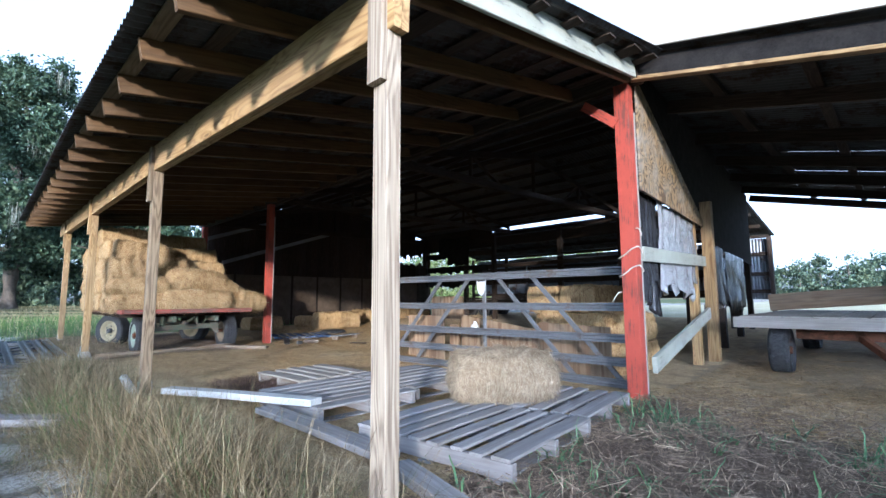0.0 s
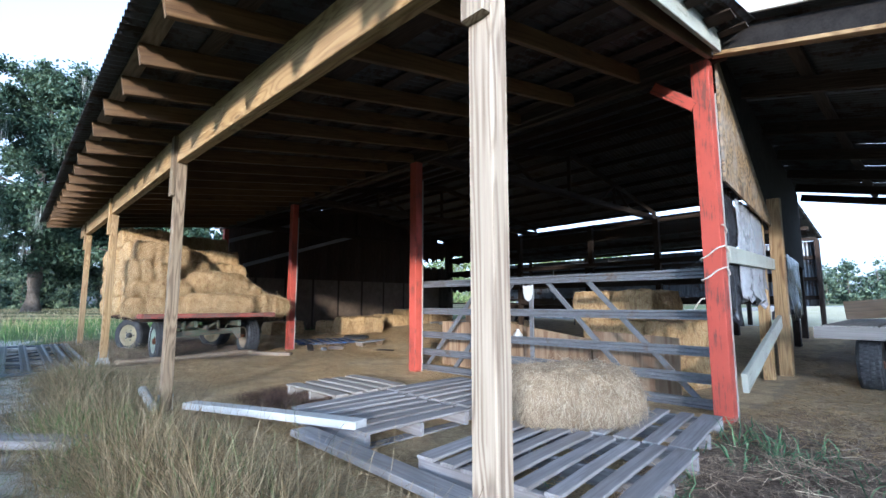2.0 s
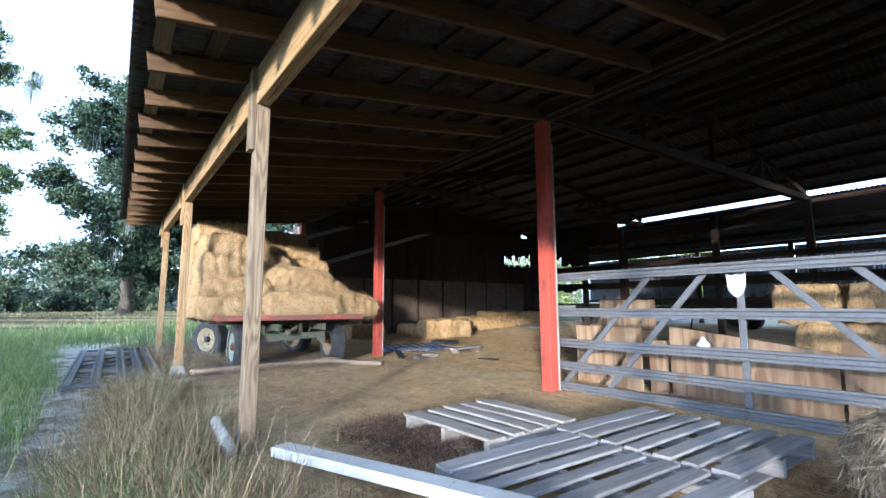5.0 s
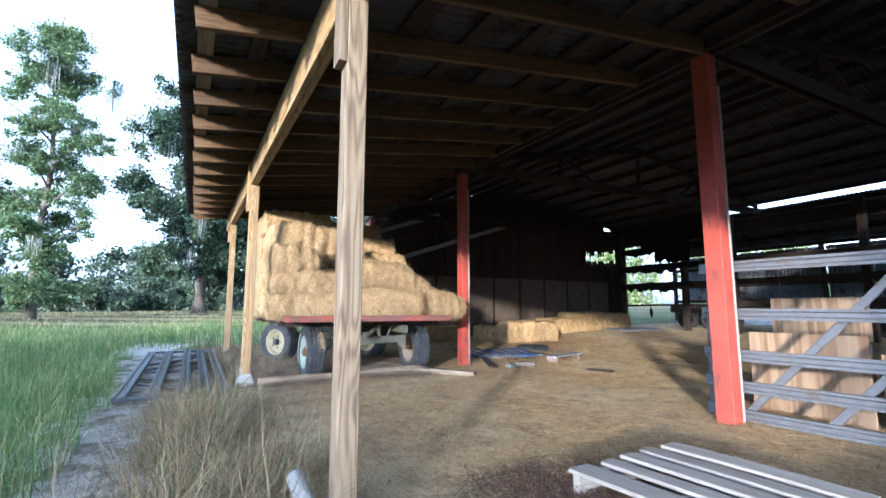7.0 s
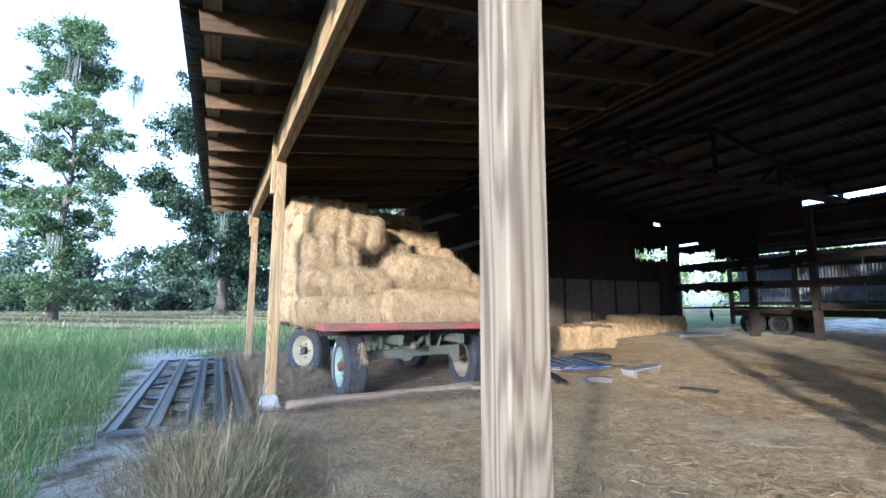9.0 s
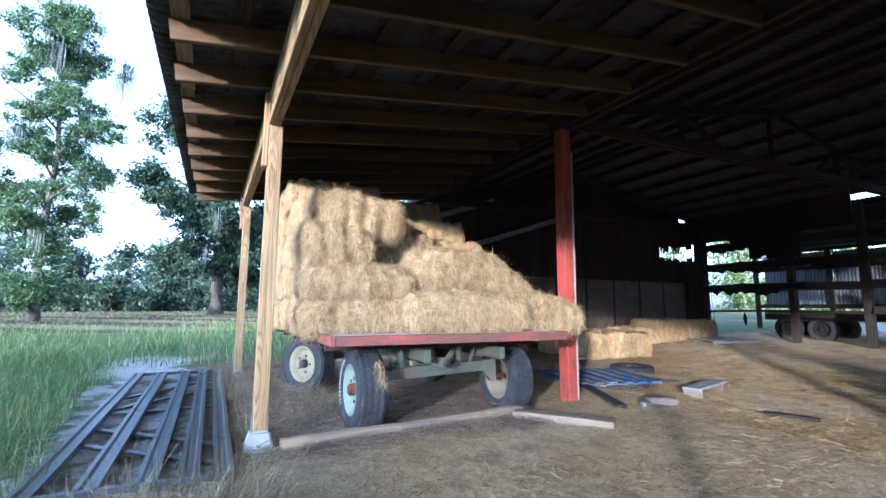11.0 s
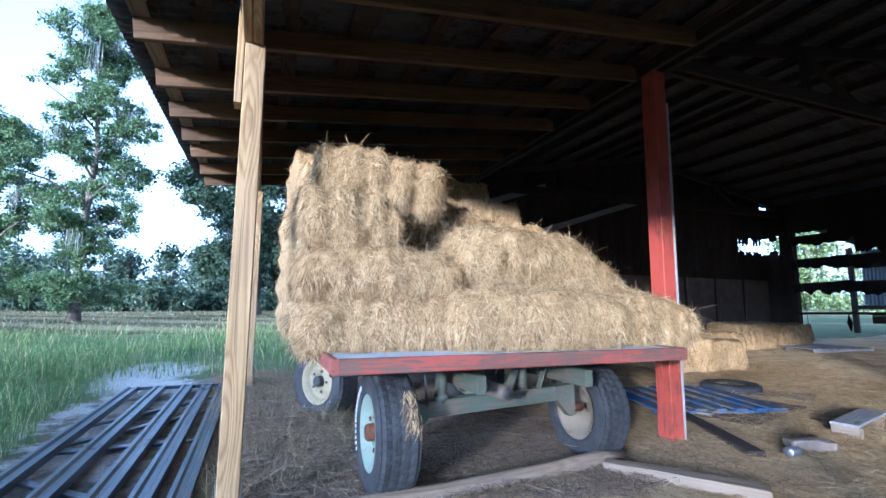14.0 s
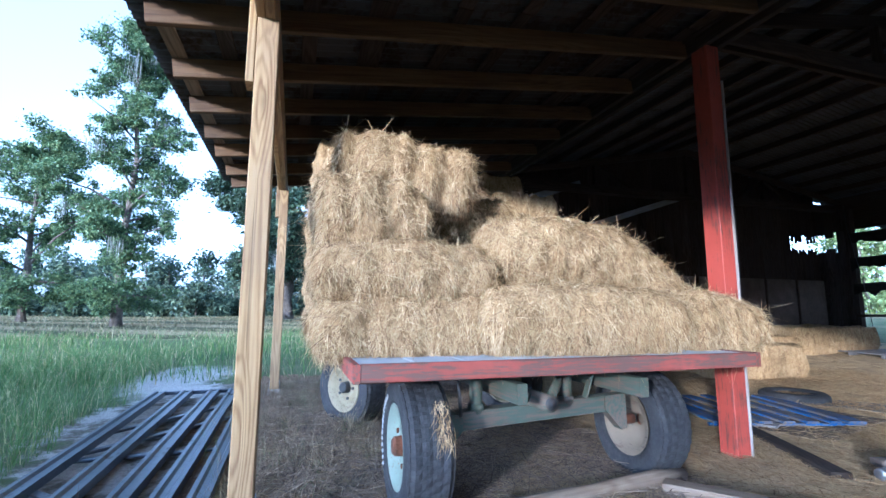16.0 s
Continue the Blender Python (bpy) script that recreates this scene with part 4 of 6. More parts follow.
for x, x2 in ((-8.46, -8.56), (-10.15, -10.15)):
    board("axle", (x, 1.99, 0.40), (x2, 3.06, 0.425), 0.085, 0.075, GREEN_PAINT, wagon, label="dull green steel axle beam")
    for y in (2.19, 2.72):
        xs = x + (x2 - x) * (y - 1.99) / 1.07
        tube("axle_stake", [(xs + 0.01, y, 0.43), (xs + 0.01, y, 0.64)], 0.031, GREEN_PAINT, wagon, 14)
        tube("stake_collar", [(xs + 0.01, y, 0.445), (xs + 0.01, y, 0.475)], 0.040, GREEN_PAINT, wagon, 14)
    board("axle_gusset", (x2 + 0.035, 2.90, 0.62), (x2 + 0.035, 2.84, 0.46), 0.045, 0.012, GREEN_PAINT, wagon, up=(1, 0, 0))
    for y, z in ((2.0, 0.40), (3.05, 0.425)):
        bm = bmesh.new()
        side = 1 if y > 2.5 else -1
        f = bm.faces.new([bm.verts.new((x2 if side > 0 else x, y + side * dy, z + dz)) for dy, dz in ((-0.10, 0.04), (0.03, 0.05), (0.035, -0.13), (0.0, -0.14), (-0.10, -0.03))])
        ext = bmesh.ops.extrude_face_region(bm, geom=[f])
        bmesh.ops.translate(bm, verts=[v for v in ext["geom"] if isinstance(v, bmesh.types.BMVert)], vec=(0.06, 0, 0))
        bmesh.ops.recalc_face_normals(bm, faces=bm.faces)
        part("hub_bracket", bm, GREEN_PAINT, wagon, "dull green steel hub bracket")
        tube("spindle", [(x2 if side > 0 else x, y, z - 0.10), (x2 if side > 0 else x, y + side * 0.12, z - 0.10)], 0.028, RUST, wagon, 12)
tube("reach_pole", [(-8.30, 2.50, 0.485), (-10.15, 2.50, 0.46)], 0.040, GREEN_PAINT, wagon, 16)
tube("pole_bore", [(-8.298, 2.50, 0.485), (-8.32, 2.50, 0.485)], 0.030, BLACK_STEEL, wagon, 16)
tube("pole_brace", [(-8.60, 2.26, 0.60), (-8.40, 2.44, 0.50)], 0.024, GREEN_PAINT, wagon)
tube("pole_brace", [(-8.60, 2.76, 0.60), (-8.40, 2.56, 0.50)], 0.024, GREEN_PAINT, wagon)
tube("cable", [(-8.36, 2.05, 0.64), (-8.34, 2.06, 0.54), (-8.38, 2.08, 0.44)], 0.008, BLACK_STEEL, wagon)
R1 = 0.30
wheel((-8.47, 1.89, R1 + 0.01), -1, R1, 0.21, TEAL_RIM, wagon, "wagon wheel with a pale green rim", True)
wheel((-8.62, 3.26, R1 + 0.0), 1, R1, 0.21, DIRTY_RIM, wagon, "wagon wheel with a dirty brown rim")
wheel((-10.15, 1.81, R1 + 0.02), -1, R1, 0.21, CREAM_RIM, wagon, "steered wagon wheel with a cream rim", False, 33, BLACK_STEEL)
wheel((-10.15, 3.18, R1 + 0.02), 1, R1, 0.21, CREAM_RIM, wagon, "steered wagon wheel with a cream rim", False, 33, BLACK_STEEL)

# second wagon in the side shed
wagon2 = thing("flatbed_trailer", "old flatbed trailer with grey plank deck on a rusty frame", "trailer", (0.4, 7, 0))
for i in range(14):
    x = -1.19 + 0.11 + i * 0.225
    board("deck_board", (x, 6.32, 0.625), (x, 9.6, 0.625), 0.035, 0.215, DECK_WOOD, wagon2)
board("front_board", (-1.24, 6.3, 0.57), (2.05, 6.3, 0.57), 0.12, 0.04, DECK_WOOD, wagon2)
board("side_board", (-1.23, 6.33, 0.57), (-1.23, 9.6, 0.57), 0.09, 0.035, DECK_WOOD, wagon2)
board("headboard", (-1.12, 7.7, 0.78), (1.5, 7.7, 0.99), 0.22, 0.04, BROWN_WOOD, wagon2, label="dark upright plank on the deck")
board("frame_beam", (-0.7, 6.6, 0.44), (1.9, 6.6, 0.44), 0.1, 0.07, RUST, wagon2)
for x in (-0.2, 1.4):
    board("frame_beam", (x, 6.65, 0.44), (x, 9.5, 0.44), 0.1, 0.06, RUST, wagon2)
board("drawbar", (-0.15, 6.5, 0.42), (0.35, 5.0, 0.12), 0.07, 0.05, RUST, wagon2)
wheel((-0.84, 6.55, 0.26), -1, 0.26, 0.20, BLACK_STEEL, wagon2, "trailer wheel with a black tyre", False, 90)
wheel((-0.84, 9.0, 0.30), -1, 0.26, 0.20, BLACK_STEEL, wagon2, "trailer wheel with a black tyre", False, 90)
wheel((1.7, 6.55, 0.26), 1, 0.26, 0.20, BLACK_STEEL, wagon2, "trailer wheel with a black tyre", False, 90)

# dark trailer deep in the barn
wagon3 = thing("old_trailer", "dark trailer parked at the back of the barn", "trailer", (-9, 13.3, 0))
for i in range(6):
    board("deck_board", (-11.55, 12.82 + 0.2 * i, 0.86), (-5.6, 12.82 + 0.2 * i, 0.86), 0.04, 0.19, OLD_SHADED_WOOD, wagon3)
for y in (12.74, 13.9):
    board("side_beam", (-11.55, y, 0.76), (-5.6, y, 0.76), 0.15, 0.05, OLD_SHADED_WOOD, wagon3)
for x in (-10.9, -8.6, -6.4):
    board("cross_beam", (x, 12.78, 0.70), (x, 13.86, 0.70), 0.09, 0.06, BLACK_STEEL, wagon3)
tube("rack_frame", [(-9.02, 13.4, 0.88), (-9.02, 13.4, 2.12), (-8.99, 13.4, 2.15), (-7.7, 13.4, 2.15)], 0.016, GALV, wagon3, 8, "pale bent tube frame")
# Rims and hubs near black: the barn's shade is put into their colour.
for x in (-11.12, -10.45, -6.9):
    for y in (12.86, 13.78):
        wheel((x, y, 0.50), -1, 0.28, 0.19, NEAR_BLACK, wagon3, "small dark trailer wheel", False, 0, NEAR_BLACK)
for x in (-8.0, -7.2):
    board("prop", (x, 12.9, 0.20), (x + 0.08, 12.9, 0.69), 0.05, 0.03, BLACK_STEEL, wagon3, up=(0, 1, 0))


# ---- metal gates ----
def metal_gate(L, heights, label, group="", braces=((0.06, 1.05), (0.54, 1.50)), right=((0.06, 1.05), (0.54, 1.50)), face=1, w=0.040, mid=0.505, steel=None):
    """A five-rail gate of rolled channel along x, z up, from the origin."""
    steel = steel or GATE_METAL
    g = thing("metal_gate", label, "gate", (0, 0, 0), group)
    for k, z in enumerate(heights):
        bm = bmesh.new()
        d = w / 2
        prof = [(-d, -w), (d, -w), (d, -w * 0.55), (d * 0.35, -w * 0.3), (d * 0.35, w * 0.3), (d, w * 0.55), (d, w), (-d, w), (-d, w * 0.55), (-d * 0.35, w * 0.3), (-d * 0.35, -w * 0.3), (-d, -w * 0.55)]
        n = 8
        rows = [[bm.verts.new((L * i / n, y, z + q + 0.0015 * math.sin(i * 1.7 + k))) for y, q in prof] for i in range(n + 1)]
        for r0, r1 in zip(rows, rows[1:]):
            for j in range(len(prof)):
                bm.faces.new((r0[j], r0[(j + 1) % 12], r1[(j + 1) % 12], r1[j]))
        bm.faces.new(rows[0])
        bm.faces.new(rows[-1][::-1])
        bmesh.ops.recalc_face_normals(bm, faces=bm.faces)
        part("rail", bm, steel, g)
    z0, z1 = heights[-1], heights[0]
    c = L * mid
    for x0, x1 in braces:
        board("brace", (x0 + 0.03, 0.030 * face, z0), (x1, 0.030 * face, z1), 0.05, 0.02, steel, g, up=(0, 0, 1))
    for x0, x1 in right:
        board("brace", (L - x0, 0.030 * face, z0), (L - x1, 0.030 * face, z1), 0.05, 0.02, steel, g, up=(0, 0, 1))
    board("stile", (c, 0.034 * face, z0), (c, 0.034 * face, z1), 0.05, 0.02, steel, g, up=(1, 0, 0))
    for x in (0.012, L - 0.012):
        board("end_stile", (x, 0.0, z0), (x, 0.0, z1), 0.03, 0.034, steel, g, up=(1, 0, 0))
    return g


gate = metal_gate(3.54, (1.09, 0.74, 0.44, 0.22, 0.02), "grey galvanised five-rail metal farm gate, closed", right=((0.20, 1.19), (0.68, 1.64)), mid=0.485)
gate.matrix_basis = pose(-5.08, 4.19, 0.03, 0, 0, 3.6)
bm = bmesh.new()
out = [(-0.065, 0.08), (-0.03, 0.065), (0.0, 0.075), (0.03, 0.065), (0.065, 0.08), (0.06, -0.02), (0.035, -0.075), (0, -0.10), (-0.035, -0.075), (-0.06, -0.02)]
f = bm.faces.new([bm.verts.new((x * 1.0, 0, z)) for x, z in out])
ex = bmesh.ops.extrude_face_region(bm, geom=[f])
bmesh.ops.translate(bm, verts=[v for v in ex["geom"] if isinstance(v, bmesh.types.BMVert)], vec=(0, -0.004, 0))
bmesh.ops.recalc_face_normals(bm, faces=bm.faces)
bmesh.ops.translate(bm, verts=bm.verts, vec=(3.40 * 0.505, -0.026, 0.96))
plate = part("gate_plate", bm, WHITE_PAINT, None)
plate.parent = gate
tagged(plate, "small white shield-shaped plate")
lying = metal_gate(3.75, (0.82, 0.58, 0.34, 0.16, 0.0), "grey metal farm gate lying flat on the sand", "", ((0.95, 1.79), (0.40, 1.30)), ((0.66, 1.39), (0.28, 1.0)), -1, 0.048, 0.505, DARK_GALV)
lying.matrix_basis = Matrix.Translation((-11.56, 0.97, 0.115)) @ Matrix.Rotation(radians(1.1), 4, "Y") @ Matrix.Rotation(radians(90), 4, "X")

# ---- pallets ----
def pallet(L, W, slats, mat, label, rnd):
    """Deck boards along y, L long; W wide along x; three runners."""
    p = thing("pallet", label, "pallet", (0, 0, 0), "pallets on the ground")
    for y in (0.03, L / 2, L - 0.03):
        board("runner", (0.01, y, 0.055), (W - 0.01, y, 0.055), 0.085, 0.038, mat, p)
    pitch = W / slats
    for i in range(slats):
        x = pitch * (i + 0.5) + rnd.uniform(-0.008, 0.008)
        wd = pitch * rnd.uniform(0.52, 0.66) if 0 < i < slats - 1 else pitch * 0.8
        board("deck_slat", (x, rnd.uniform(-0.01, 0.01), 0.107), (x + rnd.uniform(-0.01, 0.01), L + rnd.uniform(-0.01, 0.01), 0.107 + rnd.uniform(-0.002, 0.004)), 0.018, wd, mat, p, warp=0.003)
    for i in range(3):
        x = W * (0.1 + 0.4 * i)
        board("bottom_slat", (x, 0, 0.005), (x, L, 0.005), 0.015, 0.09, mat, p)
    return p


prnd = random.Random(21)
for (x, y, z, rz, L, W, n, mt, lab) in (
        (-2.20, 1.72, 0.0, 6.0, 0.95, 1.08, 8, GREY_WOOD, "weathered grey wooden pallet with a hay bale on it"),
        (-2.32, 2.69, 0.0, 7.0, 0.90, 1.06, 7, GREY_WOOD, "weathered grey wooden pallet by the gate"),
        (-3.70, 1.75, 0.0, 0.0, 0.90, 1.00, 7, GREY_WOOD, "weathered grey wooden pallet, half sunk in straw"),
        (-3.78, 2.69, 0.0, 0.5, 0.92, 1.02, 7, GREY_WOOD, "weathered grey wooden pallet before the gate"),
        (-3.80, 2.19, 0.0, 93.0, 0.82, 0.79, 5, DECK_WOOD, "pale wooden pallet with close-set boards"),
        (-9.25, 4.47, 0.0, 72.0, 1.15, 1.25, 7, BLUE_PAINT, "blue-painted wooden pallet strewn with straw"),
        (-11.2, 10.2, 0.1, 80.0, 1.1, 1.3, 8, GREY_WOOD, "grey pallet flat on the barn floor near the corner")):
    pl = pallet(L, W, n, mt, lab, prnd)
    pl.matrix_basis = pose(x, y, z + ground_height(x, y) * 0.3 - (0.05 if mt is BLUE_PAINT else 0.0), 0, 0, rz)


# ---- strands, blades and leaves ----
def quads(name, V, mat):
    """One mesh from an array of quads, shape (n, 4, 3)."""
    n = len(V)
    me = bpy.data.meshes.new(name)
    me.vertices.add(n * 4)
    me.vertices.foreach_set("co", np.ascontiguousarray(V, dtype=np.float32).reshape(-1))
    me.loops.add(n * 4)
    me.loops.foreach_set("vertex_index", np.arange(n * 4, dtype=np.int32))
    me.polygons.add(n)
    me.polygons.foreach_set("loop_start", np.arange(0, n * 4, 4, dtype=np.int32))
    me.update(calc_edges=True)
    me.materials.append(mat)
    return me


def ribbons(name, P, width, side, mat, taper=0.15):
    """Ribbons through P (n, k, 3), welded along their length, narrowing to the tip."""
    n, k, _ = P.shape
    t = np.linspace(1, taper, k)[None, :, None] * width[:, None, None] * 0.5
    A, B = P - side[:, None, :] * t, P + side[:, None, :] * t
    V = np.stack([A, B], axis=2).reshape(-1, 3)
    base = (np.arange(n) * k * 2)[:, None, None]
    j = (np.arange(k - 1) * 2)[None, :, None]
    F = (base + j + np.array([0, 1, 3, 2])[None, None, :]).reshape(-1, 4)
    me = bpy.data.meshes.new(name)
    me.vertices.add(len(V))
    me.vertices.foreach_set("co", V.astype(np.float32).reshape(-1))
    me.loops.add(F.size)
    me.loops.foreach_set("vertex_index", F.astype(np.int32).reshape(-1))
    me.polygons.add(len(F))
    me.polygons.foreach_set("loop_start", np.arange(0, F.size, 4, dtype=np.int32))
    me.update(calc_edges=True)
    me.materials.append(mat)
    return me


def unit(a):
    return a / np.maximum(np.linalg.norm(a, axis=-1, keepdims=True), 1e-6)


def blades(name, xy, height, width, lean, mat, seed, segs=4, z=None):
    """Grass: each blade bends over to one side."""
    r = np.random.RandomState(seed)
    n = len(xy)
    ang = r.uniform(0, 2 * np.pi, n)
    d = np.stack([np.cos(ang), np.sin(ang), np.zeros(n)], 1)
    s = np.linspace(0, 1, segs)
    P = np.zeros((n, segs, 3))
    P[:, :, :2] = xy[:, None, :] + d[:, None, :2] * (lean[:, None] * s[None, :] ** 2)[:, :, None] * height[:, None, None]
    drop = np.clip(1 - 0.45 * (lean[:, None] * s[None, :]) ** 2, 0.1, 1)
    gz = np.array([ground_height(x, y) for x, y in xy]) if z is None else z
    P[:, :, 2] = gz[:, None] - 0.01 + height[:, None] * s[None, :] * drop
    side = np.stack([-d[:, 1], d[:, 0], np.zeros(n)], 1)
    side = unit(side + r.normal(0, 0.5, (n, 3)) * [1, 1, 0.1])
    return ribbons(name, P, width, side, mat)


def bale_body(l, w, h, seed, amp=0.03, ease=1.0, flake=0.03, thick=0.11):
    """A packed bale: a block with eased corners, bulging flakes side by side along its length."""
    bm = bmesh.new()
    bmesh.ops.create_cube(bm, size=1.0)
    bmesh.ops.subdivide_edges(bm, edges=bm.edges[:], cuts=21, use_grid_fill=True)
    rnd = random.Random(seed)
    cuts = [rnd.uniform(0.75, 1.3) * thick for _ in range(16)]
    swell = [rnd.uniform(-0.6, 1.0) * flake for _ in range(16)]
    for v in bm.verts:
        p = v.co * 2
        q = Vector((p.x * math.sqrt(max(0, 1 - p.y ** 2 * 0.09 * ease - p.z ** 2 * 0.09 * ease)), p.y * math.sqrt(max(0, 1 - p.x ** 2 * 0.08 * ease - p.z ** 2 * 0.14 * ease)), p.z * math.sqrt(max(0, 1 - p.x ** 2 * 0.09 * ease - p.y ** 2 * 0.14 * ease))))
        c = Vector((q.x * l / 2, q.y * w / 2, q.z * h / 2))
        d = amp * (0.9 * noise.noise(c * 5 + Vector((seed * 3.1, 0, 0))) + 0.55 * noise.noise(c * 13 + Vector((0, seed, 0))) + 0.5 * noise.noise(c * 26 + Vector((0, 0, seed))))
        s, k = c.x + 0.03 * noise.noise(c * 4 + Vector((seed, 1, 1))) + 0.7, 0
        while s > cuts[k % 16]:
            s -= cuts[k % 16]
            k += 1
        lump = flake * 1.3 * (abs(math.sin(math.pi * s / cuts[k % 16])) ** 0.5 - 0.6) + swell[k % 16] * 0.5
        nrm = Vector((0.35 * q.x / l, q.y / w, q.z / h)).normalized()
        v.co = c + nrm * (d + lump)
    return bm


def bale_straws(bm, n, seed, length=(0.03, 0.11), wid=0.0032, lift=0.35):
    """Loose straws on the skin of a bale, hanging down its sides."""
    r = np.random.RandomState(seed)
    bm.normal_update()
    bm.faces.ensure_lookup_table()
    areas = np.array([f.calc_area() for f in bm.faces])
    pick = r.choice(len(areas), n, p=areas / areas.sum())
    C = np.array([f.calc_center_median() for f in bm.faces])[pick]
    N = np.array([f.normal for f in bm.faces])[pick]
    g0 = r.normal(0, 0.75, (n, 3)) + [0, 0, -1.0]
    T = unit(g0 - N * (g0 * N).sum(1, keepdims=True))
    B = np.cross(N, T)
    C = C + T * r.uniform(-0.03, 0.03, (n, 1)) + B * r.uniform(-0.03, 0.03, (n, 1))
    L = r.uniform(length[0], length[1], (n, 1))
    up = np.abs(r.normal(0, lift, (n, 1)))
    P = np.stack([C - N * 0.002, C + T * L + N * (up * L * 0.8 + 0.002) - np.array([0, 0, 1]) * L * 0.12], axis=1)
    side = unit(B + N * r.normal(0, 0.4, (n, 1)))
    return P, np.full(n, wid) * r.uniform(0.6, 1.4, n), side


BALE_KINDS = {}


def bale_mesh(l, w, h, kind, seed, straws, ease, flake, thick):
    key = (l, w, h, kind, seed, straws, ease, flake, thick)
    if key not in BALE_KINDS:
        mat = HAY if kind == "hay" else SHADED_HAY
        bm = bale_body(l, w, h, seed, 0.03, ease, flake, thick)
        close = bale_straws(bm, straws, seed, (0.025, 0.08), 0.0022, 0.17)
        loose_ends = bale_straws(bm, straws // 26, seed + 50, (0.05, 0.12), 0.0018, 0.6)
        P, wd, sd = (np.concatenate(pair) for pair in zip(close, loose_ends))
        st = ribbons("loose_straw", P, wd, sd, STRAW if kind == "hay" else SHADED_STRAW, 0.5)
        me = bpy.data.meshes.new("hay_bale")
        bm.to_mesh(me)
        bm.free()
        me.materials.append(mat)
        for p in me.polygons:
            p.use_smooth = True
        BALE_KINDS[key] = (me, st)
    return BALE_KINDS[key]


def hay_bale(x, y, z, l, w, h, rx=0, ry=0, rz=0, kind="hay", seed=1, label="", group="hay bales", straws=2200, ease=1.0, flake=0.03, thick=0.11):
    """A bale with its middle at x, y, z."""
    me, st = bale_mesh(l, w, h, kind, seed, straws, ease, flake, thick)
    b = new("hay_bale", me)
    b.matrix_basis = pose(x, y, z, rx, ry, rz)
    s = new("loose_straw", st)
    s.parent = b
    tagged(s, "loose straw ends", kind="stuff")
    return tagged(b, label, "hay bale", group)


def bales_on_wagon():
    lab = "golden rectangular hay bale stacked on the wagon"
    z0 = BED_Z
    front = [
        # x, y, z over the deck, length, width, height, rx, ry, rz, seed, ease, flake, thickness of a flake
        (-8.49, 1.92, 0.125, 1.00, 0.48, 0.27, 0, 0, 90, 1, 1.9, 0.02, 0.13, "pale hay bale at the corner of the wagon deck"),
        (-8.50, 1.83, 0.375, 0.86, 0.46, 0.30, 0, 0, 91, 4, 2.2, 0.014, 0.10, "long hay bale with a rounded end on the wagon"),
        (-8.60, 1.65, 0.635, 0.50, 0.58, 0.33, 0, 0, 92, 7, 1.8, 0.034, 0.16, "short hay bale with curled flakes on the wagon"),
        (-8.80, 1.89, 0.91, 0.78, 0.46, 0.34, 0, 6, 86, 9, 1.6, 0.045, 0.15, "topmost orange-gold hay bale parting into flakes"),
        (-9.02, 2.34, 0.71, 0.52, 0.46, 0.30, 0, 0, 92, 10, 1.4, 0.03, 0.11, "hay bale set back in the shadow of the stack"),
        (-8.30, 2.66, 0.155, 1.08, 0.46, 0.33, 0, 0, 89, 2, 2.4, 0.016, 0.10, "hay bale hanging over the edge of the wagon deck"),
        (-8.50, 2.68, 0.47, 0.94, 0.52, 0.40, 0, 2, 93, 5, 2.9, 0.018, 0.10, "slumped rounded hay bale on the wagon"),
        (-8.56, 3.16, 0.31, 0.92, 0.52, 0.36, 0, 27, 91, 6, 2.3, 0.03, 0.12, "hay bale sliding down to the end of the wagon"),
        (-8.42, 3.49, 0.135, 0.66, 0.48, 0.30, 0, 6, 93, 3, 2.2, 0.03, 0.12, "hay bale at the end of the wagon, straw sticking out"),
    ]
    for x, y, z, l, w, h, rx, ry, rz, seed, ease, flake, thick, text in front:
        hay_bale(x, y, z0 + z, l, w, h, rx, ry, rz, "hay", seed, text, "bales on the wagon", 24000, ease, flake, thick)
    rnd = random.Random(31)
    H = 0.287
    for i in range(6):
        x = -8.90 - 0.455 * i
        for y, tall in ((1.93, (2, 4, 5, 5, 5, 4)[i]), (2.88, (2, 3, 4, 5, 4, 4)[i])):
            for k in range(tall):
                hay_bale(x + rnd.uniform(-0.02, 0.02), y + rnd.uniform(-0.03, 0.03), z0 + 0.135 + H * k, 0.94, 0.45, 0.302, 0, 0, 90 + rnd.uniform(-3, 3), "hay", rnd.choice((1, 2, 3)), lab, "bales on the wagon", 2500)


bales_on_wagon()
hay_bale(-2.03, 2.92, 0.115 + 0.165, 0.80, 0.56, 0.38, 0, 0, 46, "grey", 5, "hay bale lying on the pallets, shade put into its colour", "hay bales", 26000, 2.6, 0.02, 0.09)
for x, y, z, l, w, h, rz, s in ((-10.90, 7.0, 0.30, 1.22, 0.52, 0.44, 80, 1), (-11.7, 6.7, 0.24, 0.95, 0.5, 0.33, 10, 2), (-11.9, 7.9, 0.3, 1.0, 0.6, 0.4, 80, 3), (-12.2, 9.0, 0.31, 1.0, 0.6, 0.45, 90, 1), (-12.3, 9.95, 0.44, 1.1, 0.7, 0.5, 88, 2), (-12.2, 10.95, 0.44, 1.1, 0.6, 0.44, 94, 3), (-12.0, 5.4, 0.24, 0.95, 0.5, 0.34, 95, 2)):
    hay_bale(x, y, z, l, w, h, 0, 0, rz, "hay", s, "hay bale on the barn floor by the board wall", "bales along the wall")
